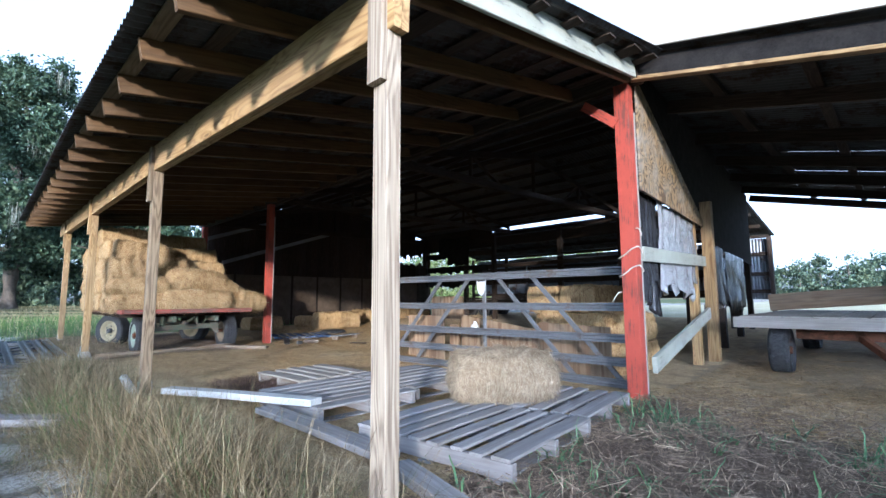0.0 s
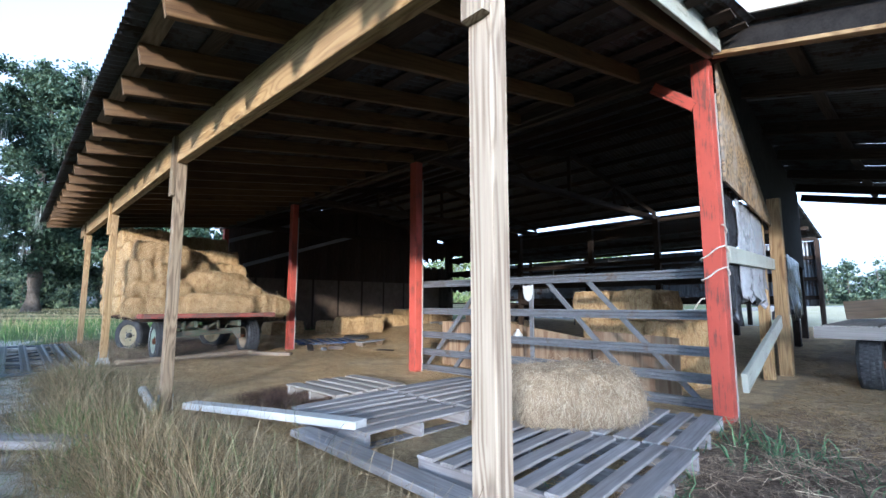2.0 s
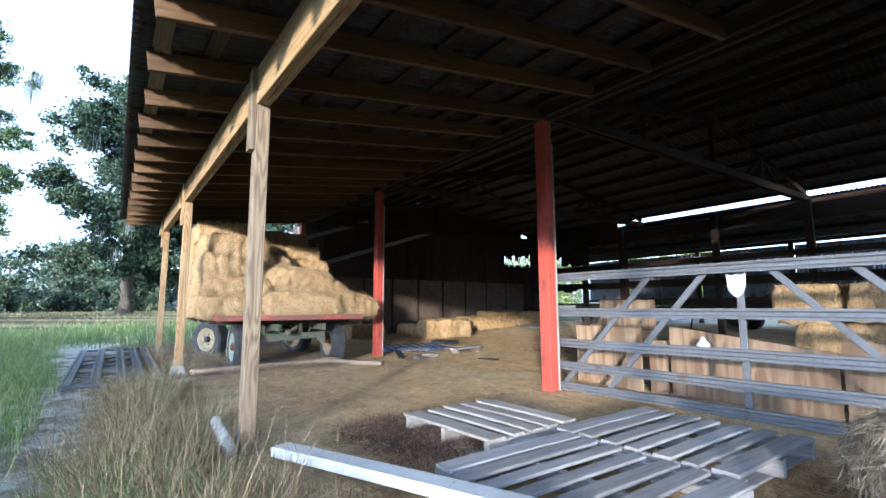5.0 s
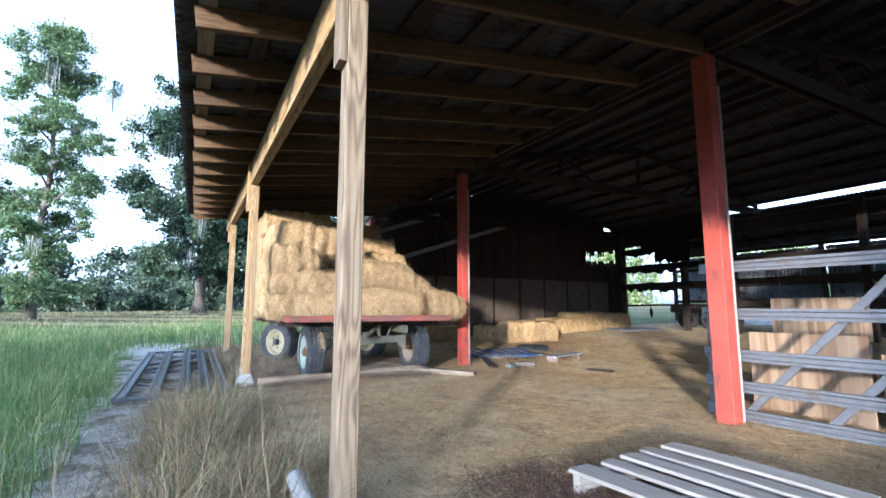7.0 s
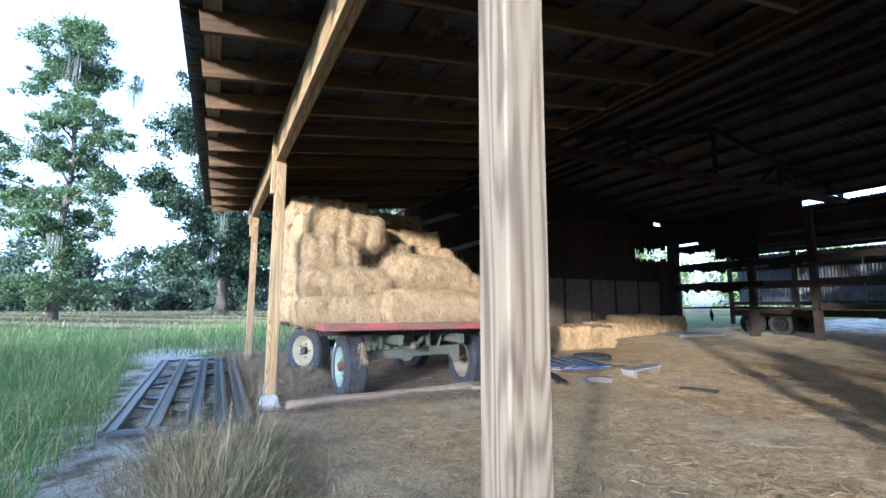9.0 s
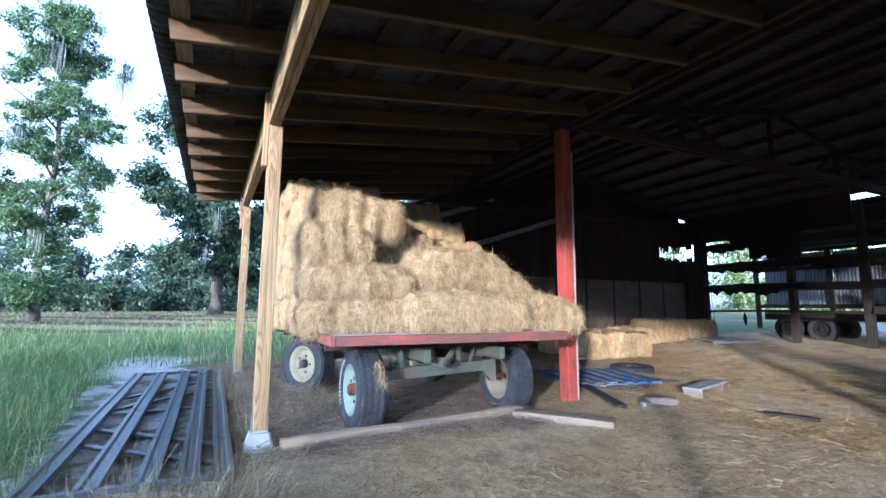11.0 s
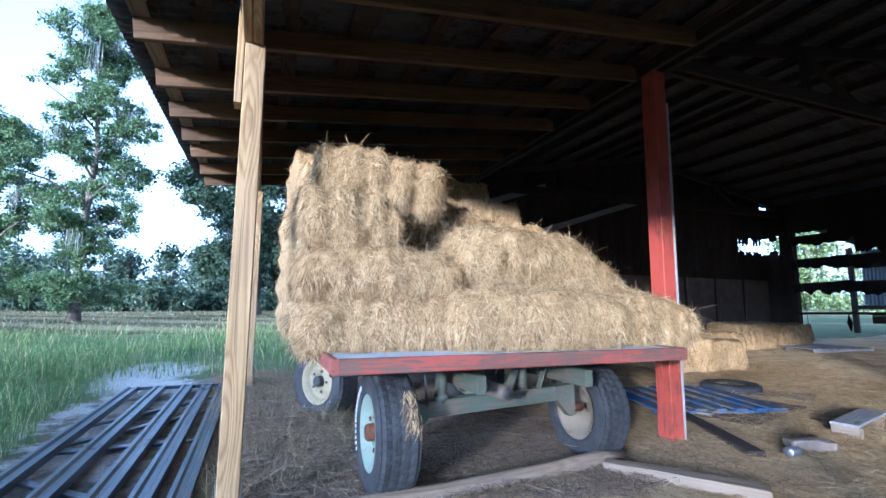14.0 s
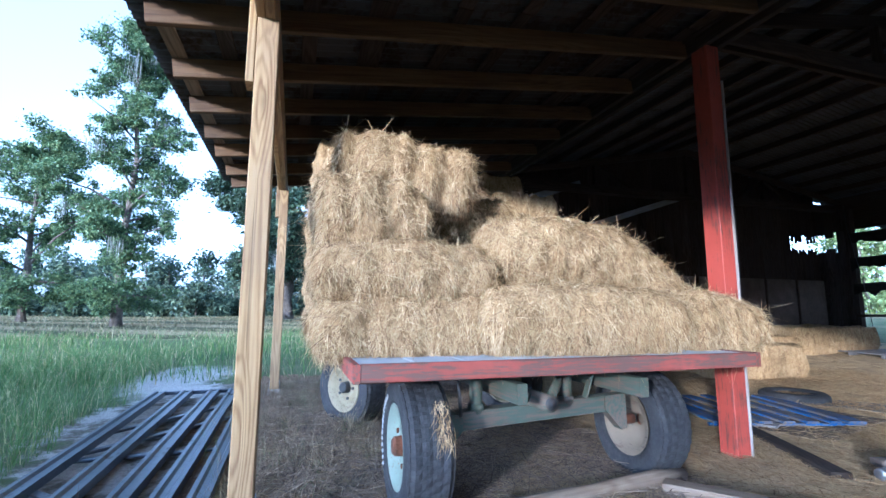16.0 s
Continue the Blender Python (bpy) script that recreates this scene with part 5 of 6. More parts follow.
for x, y, z, rz, s in ((-3.0, 5.5, 0.17, 4, 1), (-3.0, 6.0, 0.17, 0, 2), (-2.95, 5.7, 0.50, 3, 3), (-3.30, 5.95, 0.84, 88, 1), (-2.78, 5.9, 0.85, 92, 2), (-2.25, 5.6, 0.17, 90, 2), (-2.3, 5.7, 0.5, 90, 1)):
    hay_bale(x, y, z, 0.95, 0.48, 0.34, 0, 0, rz, "hay", s, "hay bale stacked behind the gate", "bales behind the gate")

# ---- pen boards behind the gate ----
for x0, x1, y, z0, z1, slope, lab in ((-5.2, -4.43, 4.72, 0.0, 0.62, 0.0, "blotchy plywood sheet standing behind the gate"), (-4.40, -4.22, 4.80, 0.0, 0.50, 0.0, "narrow plywood offcut behind the gate"), (-4.21, -2.95, 4.84, 0.0, 0.64, -0.16, "plywood sheet with a sloping top behind the gate"), (-2.92, -2.03, 4.80, 0.0, 0.575, -0.03, "plywood sheet standing under the bales"), (-5.3, -4.6, 5.3, 0.55, 0.90, 0.0, "plywood crate side behind the gate")):
    sheet = thing("plywood_board", lab, "board", (x0, y, 0), "boards behind the gate")
    ob = board("sheet", ((x0 + x1) / 2, y, z0), ((x0 + x1) / 2, y, z1), x1 - x0, 0.018, PLY, sheet, up=(1, 0, 0))
    for v in ob.data.vertices:
        if v.co.x > 0.1:
            v.co.x += slope * (v.co.z / (x1 - x0) + 0.5)
    if z0 > 0:
        for xx in (x0 + 0.05, x1 - 0.05):
            board("leg", (xx, y + 0.03, 0), (xx, y + 0.03, z1), 0.04, 0.05, BROWN_WOOD, sheet, up=(0, 1, 0))
jug = lathe([(0.001, 0.0), (0.05, 0.0), (0.055, 0.02), (0.055, 0.10), (0.02, 0.14), (0.018, 0.16), (0.001, 0.165)], 16)
bmesh.ops.rotate(jug, verts=jug.verts, matrix=Matrix.Rotation(radians(90), 3, "X"))
bmesh.ops.translate(jug, verts=jug.verts, vec=(-3.83, 4.68, 0.40))
tagged(part("plastic_jug", jug, WHITE_PAINT, None, "", True), "small white plastic jug on the pen board", "jug")

bundle = thing("gate_post", "old grey gate post with rail ends wired to it", "post", (-5.21, 4.27, 0))
tube("shaft", [(-5.23, 4.27, -0.02), (-5.22, 4.27, 0.5), (-5.20, 4.28, 1.10), (-5.195, 4.28, 1.24)], [0.055, 0.05, 0.048, 0.03], GREY_WOOD, bundle, 10)
for z in (0.06, 0.27, 0.48, 0.78, 1.12):
    board("rail_end", (-5.27, 4.235, z), (-5.12, 4.245, z), 0.085, 0.05, GATE_METAL, bundle, label="grey metal rail end")
for z in (0.74, 1.16):
    tube("wire_loop", [(-5.21 + 0.075 * math.cos(a * 0.7), 4.27 + 0.075 * math.sin(a * 0.7), z + 0.006 * a) for a in range(10)], 0.004, BLACK_STEEL, bundle, 5)


# ---- loose timber ----
def loose(name, a, b, w, t, mat, label, category="plank", warp=0.004):
    ob = board(name, a, b, w, t, mat, None, warp=warp)
    return tagged(ob, label, category)


loose("plank", (-5.2, -0.75, 0.04), (-3.85, 0.66, 0.04), 0.05, 0.17, GREY_WOOD, "grey weathered plank lying on the sand")
loose("gutter_length", (-4.43, 1.27, 0.08), (-2.83, 1.81, 0.13), 0.05, 0.11, WHITE_PAINT, "white-painted metal length lying in dry grass", "gutter")
loose("plank", (-3.2, 1.60, 0.06), (-1.75, 1.62, 0.05), 0.04, 0.14, GREY_WOOD, "grey plank lying against the pallets")
loose("plank", (-1.65, 1.60, 0.03), (-1.0, 1.45, 0.02), 0.05, 0.12, GREY_WOOD, "short grey plank half hidden in grass")
loose("plank", (-8.34, 3.16, 0.04), (-7.72, 3.64, 0.035), 0.06, 0.10, BROWN_WOOD, "brown plank on the straw beside the log")
loose("plank", (-9.16, 4.70, 0.03), (-8.2, 4.24, 0.02), 0.05, 0.11, OLD_SHADED_WOOD, "dark plank on the barn floor")
loose("plank", (-9.13, 4.86, 0.035), (-9.44, 5.5, 0.04), 0.03, 0.2, GREY_WOOD, "short grey board beside the blue pallet", "board")
loose("plank", (-9.9, 7.7, 0.06), (-10.1, 9.1, 0.09), 0.025, 0.4, GREY_WOOD, "grey flat board strewn with straw deep in the barn", "board")
loose("plank", (-9.4, 7.9, 0.07), (-9.95, 9.6, 0.10), 0.025, 0.3, DIRT_PLANK, "dirty flat board strewn with straw deep in the barn", "board")
loose("plank", (-11.1, 10.9, 0.17), (-11.3, 11.6, 0.19), 0.025, 0.35, GREY_WOOD, "pale flat board near the open corner", "board")
loose("plank", (-9.03, 4.82, 0.02), (-9.33, 5.98, 0.03), 0.022, 0.74, DIRT_PLANK, "dirty flat board on the barn floor", "board")
loose("plank", (-9.35, 6.28, 0.03), (-9.93, 7.5, 0.05), 0.025, 0.55, GREY_WOOD, "dirty flat board strewn with straw", "board")
loose("plank", (-8.6, 6.6, 0.02), (-6.8, 7.4, 0.02), 0.025, 0.6, DIRT_PLANK, "dirty flat board strewn with straw", "board")
loose("plank", (-7.5, 5.22, 0.02), (-7.15, 5.3, 0.03), 0.02, 0.08, OLD_SHADED_WOOD, "dark broken board on the straw")
lm, ln = frame_of((-8.20, 1.30, 0.045), (-8.43, 3.36, 0.05))
lrnd = random.Random(9)
bm = tube_bm([(ln * k / 10, 0.010 * math.sin(k * 0.6), 0.006 * math.sin(k * 0.9)) for k in range(11)], [0.044 + lrnd.uniform(-0.004, 0.004) for k in range(11)], 16)
bmesh.ops.recalc_face_normals(bm, faces=bm.faces)
log = finish("log", bm, BROWN_WOOD, True)
log.matrix_basis = lm
tagged(log, "long rounded weathered timber pole on the ground", "log")
steel = tube("pipe", [(-3.745, 2.32, 0.075), (-3.775, 3.02, 0.08)], 0.03, GALV, None, 14)
tagged(steel, "galvanised pipe lying at the end of a pallet", "pipe")
pipe = tube("pipe", [(-4.98, 1.05, 0.15), (-4.65, 1.07, 0.05)], 0.035, WHITE_PAINT, None, 14)
tagged(pipe, "short white pipe leaning at the foot of a post", "pipe")

# litter on the barn floor
bm = lathe([(0.17, -0.05), (0.19, -0.07), (0.27, -0.07), (0.30, -0.045), (0.305, 0.0), (0.30, 0.045), (0.27, 0.07), (0.19, 0.07), (0.17, 0.05)], 36)
bmesh.ops.rotate(bm, verts=bm.verts, matrix=Matrix.Rotation(radians(90), 3, "X"))
bmesh.ops.translate(bm, verts=bm.verts, vec=(-9.85, 6.25, 0.05))
tagged(part("rubber_ring", bm, RUBBER, None, "", True), "worn black rubber ring lying flat in the straw", "rubber ring")
bm = bmesh.new()
bmesh.ops.create_cube(bm, size=1.0)
bmesh.ops.subdivide_edges(bm, edges=bm.edges[:], cuts=9, use_grid_fill=True)
for v in bm.verts:
    p = v.co.copy()
    v.co = Vector((p.x * 0.28, p.y * 0.12 * (1 - 0.3 * abs(p.x)), p.z * 0.06 * (1.2 - abs(p.x)))) + Vector((0, 0, 0.012 * noise.noise(p * 5)))
bmesh.ops.transform(bm, verts=bm.verts, matrix=pose(-8.18, 4.74, 0.045, 0, 0, 60))
tagged(part("feed_bag", bm, simple("sacking", (0.11, 0.085, 0.065), (0.19, 0.15, 0.12), 9, 0.85, 0.5), None, "", True), "crumpled pale brown paper feed bag on the straw", "bag")
bm = lathe([(0.001, -0.05), (0.03, -0.05), (0.033, -0.045), (0.033, 0.04), (0.026, 0.05), (0.001, 0.048)], 18)
bmesh.ops.translate(bm, verts=bm.verts, vec=(-8.11, 4.45, 0.045))
tagged(part("drink_can", bm, GALV, None, "", True), "small silver drink can in the straw", "can")
stand = thing("board_step", "grey board resting on a wooden block", "board", (-8.2, 5.5, 0))
board("top_board", (-8.26, 5.28, 0.105), (-8.42, 5.98, 0.115), 0.022, 0.17, GREY_WOOD, stand)
board("block", (-8.18, 5.33, 0.045), (-8.36, 5.33, 0.045), 0.095, 0.045, BROWN_WOOD, stand)
board("block", (-8.32, 5.9, 0.05), (-8.50, 5.9, 0.05), 0.10, 0.045, BROWN_WOOD, stand)

# straw caught on the front tyre
r = np.random.RandomState(77)
m = 130
a = r.normal(0, 0.028, m)
z = r.uniform(0.38, 0.54, m)
o = np.stack([np.full(m, -8.47) + np.sqrt(np.maximum(0.305 ** 2 - (z - 0.32) ** 2, 0)) + 0.002, 1.94 + a * (0.4 + (0.62 - z) * 2), z], 1)
ln_s = r.uniform(0.02, 0.06, (m, 1))
d = unit(np.stack([r.uniform(0.0, 0.15, m), r.normal(0, 0.5, m), r.normal(-0.9, 0.4, m)], 1))
me = ribbons("caught_straw", np.stack([o, o + d * ln_s * 0.5 + [0.006, 0, 0], o + d * ln_s + [0, 0, -0.01]], 1), np.full(m, 0.0022), unit(np.stack([r.normal(0, 0.4, m), np.ones(m), r.normal(0, 0.3, m)], 1)), STRAW, 0.5)
tagged(new("caught_straw", me), "wisp of straw caught on the wagon tyre", "straw", kind="stuff")

# rope on the red post
rp_pts = []
for k in range(80):
    a = k / 79 * 2 * math.pi * 2.5 - 0.6
    q = max(abs(math.cos(a)) / 0.080, abs(math.sin(a)) / 0.072)
    rp_pts.append((-1.47 + math.cos(a) / q, 4.06 + math.sin(a) / q, 1.38 - 0.40 * k / 79 + 0.085 * math.cos(a)))
rp_pts += [(-1.55, 3.96, 0.90), (-1.58, 3.955, 0.86), (-1.60, 3.95, 0.82)]
rope = tube("rope", rp_pts, 0.0062, ROPE, None, 6)
tagged(rope, "pale rope wound round the red post", "rope")


# ---- trees ----
def crown_leaves(centres, radii, n, size, seed):
    """Leaves gathered in loose clumps."""
    r = np.random.RandomState(seed)
    c = np.array(centres)
    rad = np.array(radii)
    w = rad ** 2
    i = r.choice(len(c), n, p=w / w.sum())
    p = c[i] + r.normal(0, 0.52, (n, 3)) * rad[i][:, None] * [1.1, 1.1, 0.8]
    a = unit(r.normal(0, 1, (n, 3)))
    b = unit(np.cross(a, r.normal(0, 1, (n, 3))))
    s = size * r.uniform(0.6, 1.4, (n, 1))
    return np.stack([p - a * s, p - b * s * 0.55, p + a * s, p + b * s * 0.55], axis=1)


def tree(x, y, h, spread, base, trunk_r, mat, n, leaf, seed, label, moss=0, limbs=16, group=""):
    """Tapered trunk, limbs, leaf clumps and, where it has any, hanging moss."""
    rnd = random.Random(seed)
    gz = ground_height(x, y)
    t = thing("tree", label, "tree", (x, y, gz), group)
    pts, rad = [], []
    for k in range(9):
        f = k / 8
        pts.append((x + 0.25 * spread * 0.3 * noise.noise((f * 3, seed, 0)), y + 0.3 * spread * 0.3 * noise.noise((f * 3, seed, 7)), gz - 0.1 + h * 0.93 * f))
        rad.append(trunk_r * (1 - 0.88 * f) * (1.35 if k == 0 else 1))
    tube("trunk", pts, rad, BARK, t, 12)
    cs, rs = [], []
    bm = bmesh.new()
    for k in range(limbs):
        f = base + (0.97 - base) * (k + rnd.random()) / limbs
        j = min(7, int(f * 8))
        s = Vector(pts[j]).lerp(Vector(pts[j + 1]), f * 8 - j)
        a = k * 2.4 + rnd.uniform(-0.5, 0.5)
        prof = math.sin(math.pi * min(1, (f - base) / (1.0001 - base) * 0.75 + 0.22)) ** 0.8
        ln = spread * prof * rnd.uniform(0.55, 1.05)
        e = s + Vector((math.cos(a) * ln, math.sin(a) * ln, ln * rnd.uniform(-0.2, 0.8)))
        mid = s.lerp(e, 0.5) + Vector((0, 0, ln * 0.08))
        r0 = trunk_r * (1 - 0.85 * f) * 0.5
        tube_bm([s, mid, e], [r0, r0 * 0.6, r0 * 0.2], 6, True, bm)
        for q in range(13):
            w = rnd.uniform(0.2, 1.12)
            c = s.lerp(e, w) + Vector((rnd.uniform(-1, 1), rnd.uniform(-1, 1), rnd.uniform(-1.0, 0.9))) * spread * 0.17
            cs.append(tuple(c))
            rs.append(spread * rnd.uniform(0.035, 0.13))
    tagged(part("branchwork", bm, BARK, t), "", kind="stuff")
    me = quads("crown", crown_leaves(cs, rs, n, leaf, seed), mat)
    ob = new("crown", me)
    ob.parent, ob.matrix_parent_inverse = t, parent_inverse(t)
    if moss:
        r = np.random.RandomState(seed + 5)
        pick = [cs[i] for i in r.choice(len(cs), moss)]
        P, wd, sd = [], [], []
        for c in pick:
            ln0 = r.uniform(0.6, 1.7)
            for _ in range(34):
                o = np.array(c) + r.normal(0, 0.14, 3) * [1, 1, 0.5]
                ln = ln0 * r.uniform(0.4, 1.0)
                P.append([o, o + [0.02, 0.01, -ln * 0.5], o + [r.normal(0, 0.03), r.normal(0, 0.03), -ln]])
                wd.append(r.uniform(0.012, 0.035))
                sd.append([r.normal(), r.normal(), 0])
        me = ribbons("hanging_moss", np.array(P), np.array(wd), unit(np.array(sd)), MOSS, 0.2)
        ob = new("hanging_moss", me)
        ob.parent, ob.matrix_parent_inverse = t, parent_inverse(t)
        tagged(ob, "grey hanging moss", kind="stuff")
    return t


tree(-25.9, -4.7, 13.4, 2.5, 0.06, 0.16, HAZED_LEAF, 66000, 0.052, 11, "tall slim broadleaf tree at the field edge", 14, 34)
tree(-31.0, -9.8, 9.0, 3.2, 0.15, 0.18, HAZED_LEAF, 42000, 0.062, 12, "broadleaf tree with an open crown in the field", 4, 18)
tree(-33.0, 1.0, 14.0, 5.2, 0.16, 0.36, LEAF_DARK, 90000, 0.095, 13, "large dark oak hung with grey moss", 34, 26)
tree(-34.0, 6.0, 14.0, 6.0, 0.15, 0.40, LEAF_DARK, 50000, 0.12, 14, "large dark oak behind the barn end", 16, 22)
tree(-31.0, 10.0, 12.0, 5.5, 0.12, 0.40, LEAF_DARK, 14000, 0.16, 19, "dark oak behind the barn", 8, 20)


def woods(name, centres, h, n, leaf, mat, seed, label):
    """A far belt of trees: many leaf clumps over thin trunks, one mass."""
    rnd = random.Random(seed)
    cs, rs = [], []
    bm = bmesh.new()
    for x, y in centres:
        hh = h * rnd.uniform(0.7, 1.15)
        tube_bm([(x, y, -0.3), (x + rnd.uniform(-.4, .4), y, hh * 0.8)], [hh * 0.022, hh * 0.01], 5, True, bm)
        for k in range(18):
            f = rnd.uniform(0.03, 1.0) ** 1.25
            rr = hh * 0.26 * math.sin(math.pi * min(0.97, 0.25 + f * 0.68)) + 0.2
            a = rnd.uniform(0, 6.28)
            cs.append((x + math.cos(a) * rr * rnd.random() * 1.2, y + math.sin(a) * rr * rnd.random() * 1.2, hh * f * 0.95))
            rs.append(hh * rnd.uniform(0.08, 0.17))
    V = crown_leaves(cs, rs, n, leaf, seed)
    ob = new(name, quads(name, V, mat))
    tagged(ob, label, "woods", kind="stuff")
    tr = tagged(part("trunk_mass", bm, BARK, ob), "", kind="stuff")
    return ob


wr = random.Random(5)
side_h = Vector((SUN.x, SUN.y, 0)).normalized()
cross = Vector((-side_h.y, side_h.x, 0))
# Unseen belt, added square to the sun to shade the yard and lower hay.
belt = [side_h * (58 + wr.uniform(-3, 3)) + cross * (-75 + i * 1.5) for i in range(100)]
woods("woods_south", [(p.x, p.y) for p in belt], 9.7, 36000, 0.40, LEAF_DARK, 35, "unseen woods added to shade the barnyard")
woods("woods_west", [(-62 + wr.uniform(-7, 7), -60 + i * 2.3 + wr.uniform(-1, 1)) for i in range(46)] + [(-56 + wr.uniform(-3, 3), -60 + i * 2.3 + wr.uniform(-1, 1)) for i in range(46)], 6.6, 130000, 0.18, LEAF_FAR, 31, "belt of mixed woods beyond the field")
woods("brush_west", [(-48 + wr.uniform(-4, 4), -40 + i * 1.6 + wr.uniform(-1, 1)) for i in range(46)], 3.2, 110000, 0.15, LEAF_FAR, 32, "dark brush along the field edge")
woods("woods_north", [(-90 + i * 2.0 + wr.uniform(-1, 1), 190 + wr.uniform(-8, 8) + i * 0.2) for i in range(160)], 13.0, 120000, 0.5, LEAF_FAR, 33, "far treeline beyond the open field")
woods("woods_northwest", [(-58 + i * 2.0 + wr.uniform(-1, 1), 40 + i * 1.2 + wr.uniform(-4, 4)) for i in range(16)], 9.0, 36000, 0.2, LEAF_LIT, 34, "woods behind the barn, sunlight put into the leaf colour")

# ---- grasses and litter ----
g = np.random.RandomState(3)


def scatter(n, x0, x1, y0, y1, keep):
    out = []
    while len(out) < n:
        x, y = g.uniform(x0, x1), g.uniform(y0, y1)
        if g.uniform() < keep(x, y):
            out.append((x, y))
    return np.array(out)


def stuff(name, me, label, category):
    return tagged(new(name, me), label, category, kind="stuff")


def dry_keep(x, y):
    k = 0.5 + 0.9 * noise.noise((x * 1.7, y * 1.7, 3))
    mid = 0.72 - 0.05 * math.sin(x)
    k *= math.exp(-((y - mid) / 0.28) ** 2) * min(1.0, max(0.0, (x + 7.7) / 0.8))
    return max(0.0, k)


xy = scatter(7000, -7.7, -0.9, -0.1, 1.7, dry_keep)
stuff("dry_grass", blades("dry_grass", xy, g.uniform(0.08, 0.30, len(xy)), g.uniform(0.0016, 0.0034, len(xy)), g.uniform(0.4, 2.0, len(xy)), DRY_GRASS, 41), "low dry straw-coloured grass along the posts", "grass")


def tufts(name, n, x0, x1, y0, y1, keep, per, height, width, mat, seed, spread=1.0):
    """Tussocks: stalks fan out from each root and arch over."""
    c = scatter(n, x0, x1, y0, y1, keep)
    r = np.random.RandomState(seed)
    i = np.repeat(np.arange(n), per)
    m = len(i)
    big = r.uniform(0.6, 1.25, n)[i]
    ang = r.uniform(0, 2 * np.pi, m)
    wind = r.uniform(0, 2 * np.pi, n)[i]
    rad = np.abs(r.normal(0, 0.05, m))
    L = r.uniform(height[0], height[1], m) * big
    lean = np.abs(r.normal(0.45, 0.4, m)) * spread
    dx, dy = np.cos(ang) + 0.8 * np.cos(wind), np.sin(ang) + 0.8 * np.sin(wind)
    q = np.maximum(np.hypot(dx, dy), 0.2)
    d = np.stack([dx / q, dy / q, np.zeros(m)], 1)
    base = np.concatenate([c[i] + np.stack([np.cos(ang), np.sin(ang)], 1) * rad[:, None], np.array([ground_height(x, y) for x, y in c])[i][:, None] - 0.01], 1)
    s = np.linspace(0, 1, 6)
    fall = np.abs(r.normal(0.0, 0.28, m)) * spread
    th = fall[:, None] + (0.12 + lean)[:, None] * s[None, :] * (1.9 if spread < 2 else 1.2)
    step = (L / 5)[:, None]
    out = np.concatenate([np.zeros((m, 1)), np.cumsum(np.sin(th[:, 1:]) * step, 1)], 1)
    up = np.concatenate([np.zeros((m, 1)), np.cumsum(np.cos(th[:, 1:]) * step, 1)], 1)
    P = base[:, None, :] + d[:, None, :] * out[:, :, None]
    P[:, :, 2] += np.maximum(up, 0.0)
    P[:, 1:, :2] += r.normal(0, 0.006, (m, 5, 2))
    side = unit(np.stack([-d[:, 1], d[:, 0], np.zeros(m)], 1) + r.normal(0, 0.4, (m, 3)) * [1, 1, 0.2])
    return ribbons(name, P, r.uniform(width[0], width[1], m), side, mat, 0.3)


stuff("dry_tussock", tufts("dry_tussock", 430, -7.7, -1.0, 0.0, 1.3, dry_keep, 100, (0.12, 0.50), (0.0018, 0.0038), DRY_GRASS, 61, 2.7), "arching straw-coloured tussocks of dry grass", "grass")
stuff("dry_tussock", tufts("dry_tussock", 230, -7.7, -1.0, 0.2, 1.4, dry_keep, 70, (0.08, 0.34), (0.0016, 0.0036), DRY_GRASS, 63, 3.2), "matted dry undergrowth along the posts", "grass")
stuff("dry_tussock", tufts("dry_tussock", 110, -12.0, -8.4, 0.95, 1.9, lambda x, y: 0.6, 70, (0.08, 0.24), (0.0018, 0.0036), DRY_GRASS, 62, 2.0), "flattened dry grass beside the wagon", "grass")
stuff("green_tussock", tufts("green_tussock", 22, -4.6, -3.2, 0.3, 0.9, lambda x, y: 0.6, 50, (0.10, 0.34), (0.003, 0.006), GREEN_GRASS, 64, 0.8), "green grass growing through the dry tussocks", "grass")


def meadow_keep(x, y):
    edge = 0.10 + 0.22 * noise.noise((x * 0.9, 0, 5)) - 0.07 * max(0.0, -x - 7.5)
    return 0.0 if y > edge else (0.55 + 0.5 * noise.noise((x * 0.9, y * 0.9, 8))) * (1.0 if x < -5.5 or y < -0.3 else 0.45)


xy = scatter(50000, -15, -2.6, -4.5, 0.4, meadow_keep)
stuff("meadow_grass", blades("meadow_grass", xy, g.uniform(0.08, 0.40, len(xy)), g.uniform(0.0026, 0.006, len(xy)), g.uniform(0.2, 1.5, len(xy)), GREEN_GRASS, 42), "lush green meadow grass beside the sandy track", "grass")
xy = scatter(30000, -20.5, -12.4, -12, 12, lambda x, y: 0.5 + 0.5 * noise.noise((x * 0.3, y * 0.3, 9)))
stuff("field_grass", blades("field_grass", xy, g.uniform(0.06, 0.30, len(xy)), g.uniform(0.006, 0.016, len(xy)), g.uniform(0.1, 1.2, len(xy)), GREEN_GRASS, 43, 3), "green field grass beyond the barn end", "grass")
xy = scatter(34000, -46, -19.5, -26, 16, lambda x, y: 0.5 + 0.5 * noise.noise((x * 0.3, y * 0.3, 9)))
stuff("field_grass", blades("field_grass", xy, g.uniform(0.03, 0.13, len(xy)), g.uniform(0.02, 0.045, len(xy)), g.uniform(0.1, 0.9, len(xy)), FIELD_GRASS, 46, 3), "paler mown field grass towards the woods", "grass")
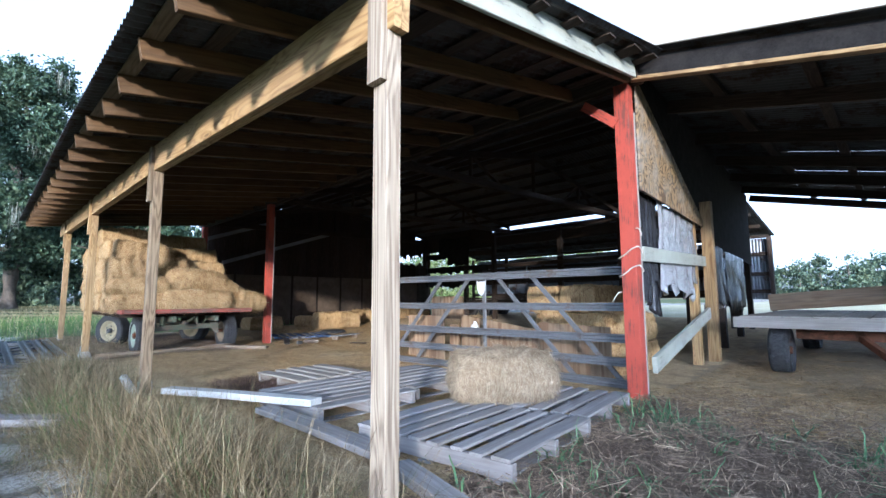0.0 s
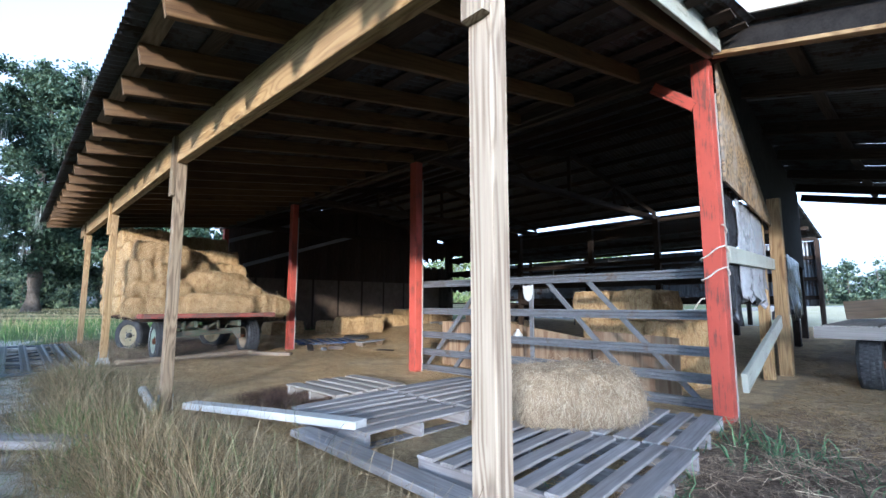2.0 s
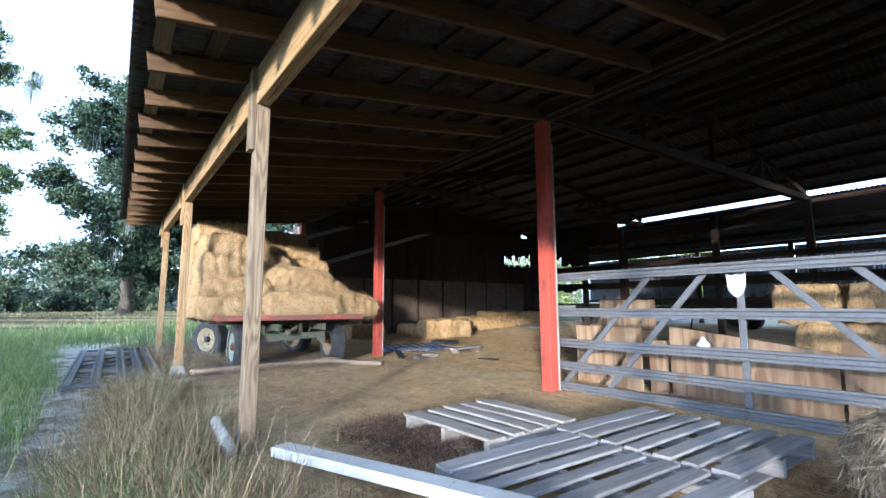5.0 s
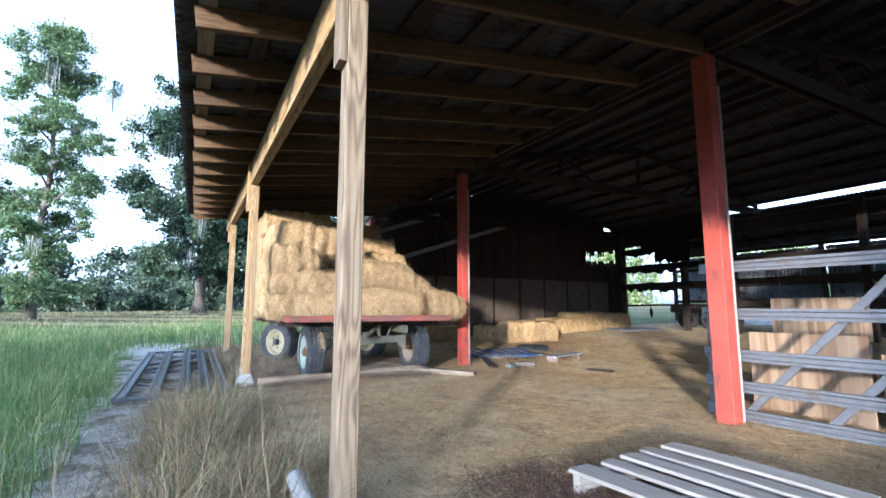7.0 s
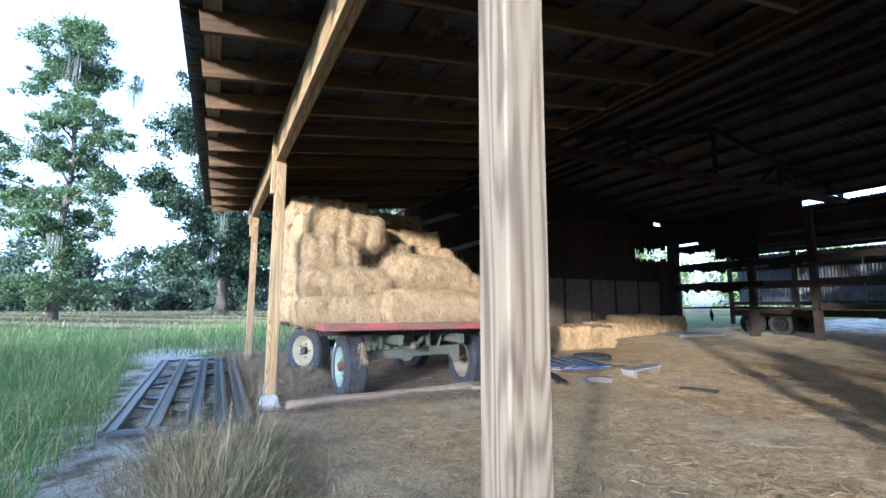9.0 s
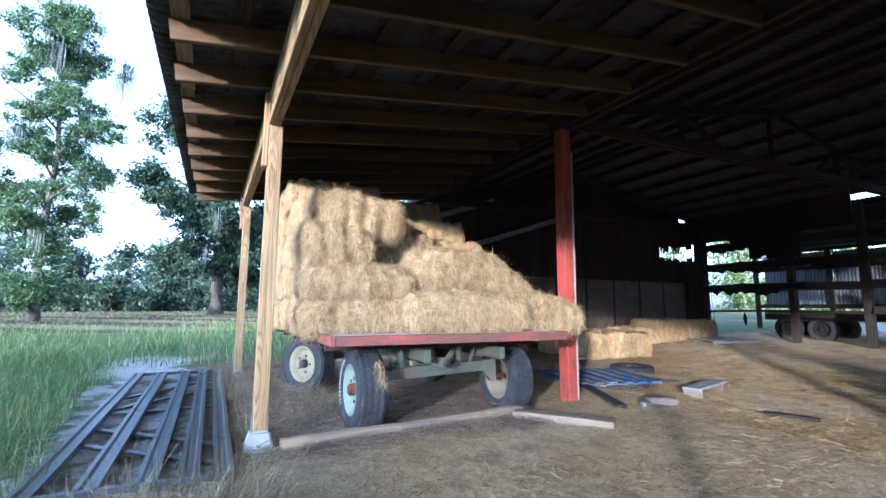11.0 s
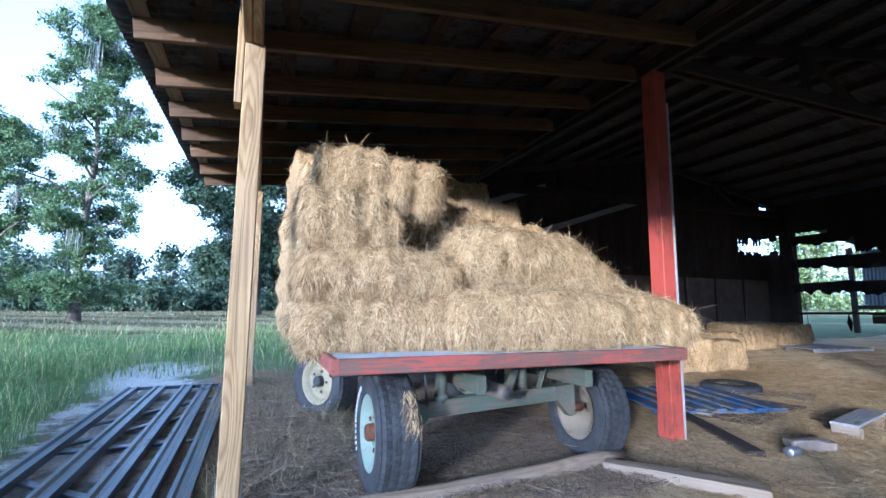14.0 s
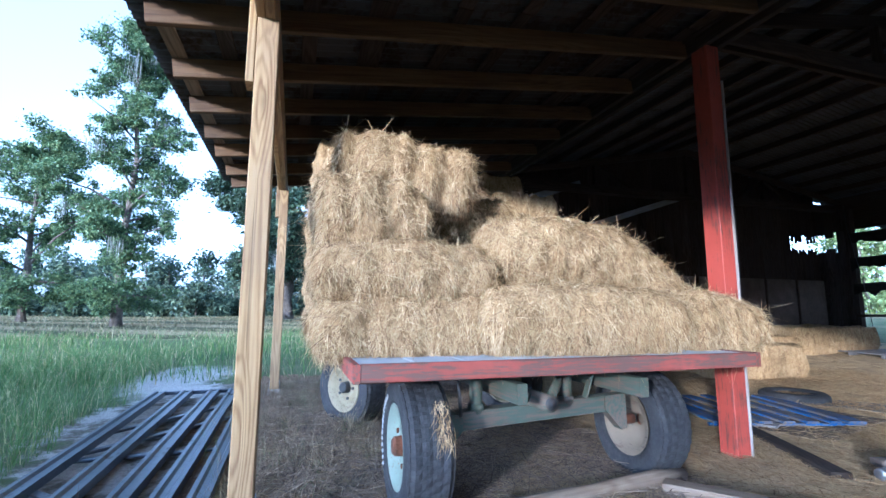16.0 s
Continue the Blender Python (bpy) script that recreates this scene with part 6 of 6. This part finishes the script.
stuff("weeds", tufts("weeds", 420, -1.4, 3.0, 1.5, 3.7, lambda x, y: max(0.05, 0.4 + 0.9 * noise.noise((x * 1.3, y * 1.3, 12))), 9, (0.05, 0.19), (0.007, 0.016), WEED, 44, 1.5), "broad-bladed green weeds on the trodden ground", "weeds")
xy = scatter(5000, -5.0, -3.5, 1.75, 2.75, lambda x, y: math.exp(-((x + 4.45) / 0.5) ** 2 - ((y - 2.15) / 0.35) ** 2))
stuff("dead_brush", blades("dead_brush", xy, g.uniform(0.05, 0.20, len(xy)), g.uniform(0.002, 0.0045, len(xy)), g.uniform(1.2, 3.0, len(xy)), RED_BRUSH, 47), "dark reddish-brown dead stems before the pallets", "brush")
xy = scatter(20000, -1.3, 3.2, 1.2, 4.8, lambda x, y: max(0.4, 0.5 + 0.8 * noise.noise((x * 1.2, y * 1.2, 15))))
stuff("dead_brush", blades("dead_brush", xy, g.uniform(0.04, 0.16, len(xy)), g.uniform(0.0018, 0.004, len(xy)), g.uniform(0.8, 2.4, len(xy)), DEAD_BRUSH, 45), "matted dead brush on the ground", "grass")


def litter(n, x0, x1, y0, y1, keep, seed, length, wid, mat=STRAW, pile=0.022):
    xy = scatter(n, x0, x1, y0, y1, keep)
    r = np.random.RandomState(seed)
    a = r.uniform(0, 2 * np.pi, n)
    L = r.uniform(length[0], length[1], n)
    z = np.array([ground_height(x, y) for x, y in xy]) + r.uniform(0.002, pile, n)
    d = np.stack([np.cos(a), np.sin(a), r.normal(0, 0.12, n)], 1)
    c = np.concatenate([xy, z[:, None]], 1)
    P = np.stack([c - d * L[:, None] * 0.5, c + d * L[:, None] * 0.5], 1)
    side = unit(np.stack([-d[:, 1], d[:, 0], r.normal(0, 0.3, n)], 1))
    return ribbons("straw_litter", P, wid * r.uniform(0.6, 1.5, n), side, mat, 0.7)


stuff("straw_litter", litter(90000, -12.0, -1.35, 1.15, 4.6, lambda x, y: max(0.06, 0.45 + 0.9 * noise.noise((x * 1.1, y * 1.1, 20))) * (1.0 if y > 1.5 else 0.4), 51, (0.03, 0.12), 0.0030), "loose straw strewn over the barn floor", "straw")
stuff("straw_litter", litter(26000, -12.0, -8.0, 1.1, 3.4, lambda x, y: max(0.2, 0.6 + 0.9 * noise.noise((x * 2.1, y * 2.1, 27))), 54, (0.06, 0.20), 0.0034, DEAD_BRUSH, 0.05), "brown matted straw under and beside the wagon", "straw")
stuff("straw_litter", litter(60000, -12.4, -4.5, 4.6, 8.5, lambda x, y: max(0.06, 0.45 + 0.9 * noise.noise((x * 1.1, y * 1.1, 20))), 53, (0.05, 0.16), 0.0042), "loose straw strewn over the middle of the barn floor", "straw")
stuff("straw_litter", litter(26000, -1.4, 3.4, 3.6, 7.2, lambda x, y: max(0.1, 0.5 + 0.9 * noise.noise((x * 1.4, y * 1.4, 31))), 55, (0.05, 0.15), 0.0038), "straw and dry stems trodden into the yard by the gable", "straw")
stuff("straw_litter", litter(16000, -1.4, 3.2, 1.3, 4.2, lambda x, y: max(0.1, 0.5 + 0.9 * noise.noise((x * 1.6, y * 1.6, 33))), 56, (0.06, 0.22), 0.0034, DEAD_BRUSH, 0.06), "brown fallen stems between the weeds", "straw")
stuff("straw_litter", litter(6000, -12.2, 1.0, 7.5, 11.2, lambda x, y: 0.5, 52, (0.08, 0.25), 0.006), "loose straw in the back of the barn", "straw")


# ---- true size ----
# The plan above is drawn in units of UNIT metres: bring every mesh and place to metres.
for me in bpy.data.meshes:
    me.transform(Matrix.Scale(UNIT, 4))
for ob in scene.objects:
    if ob.type in ("MESH", "EMPTY"):
        ob.location = ob.location * UNIT
        inv = ob.matrix_parent_inverse.copy()
        inv.translation = inv.translation * UNIT
        ob.matrix_parent_inverse = inv
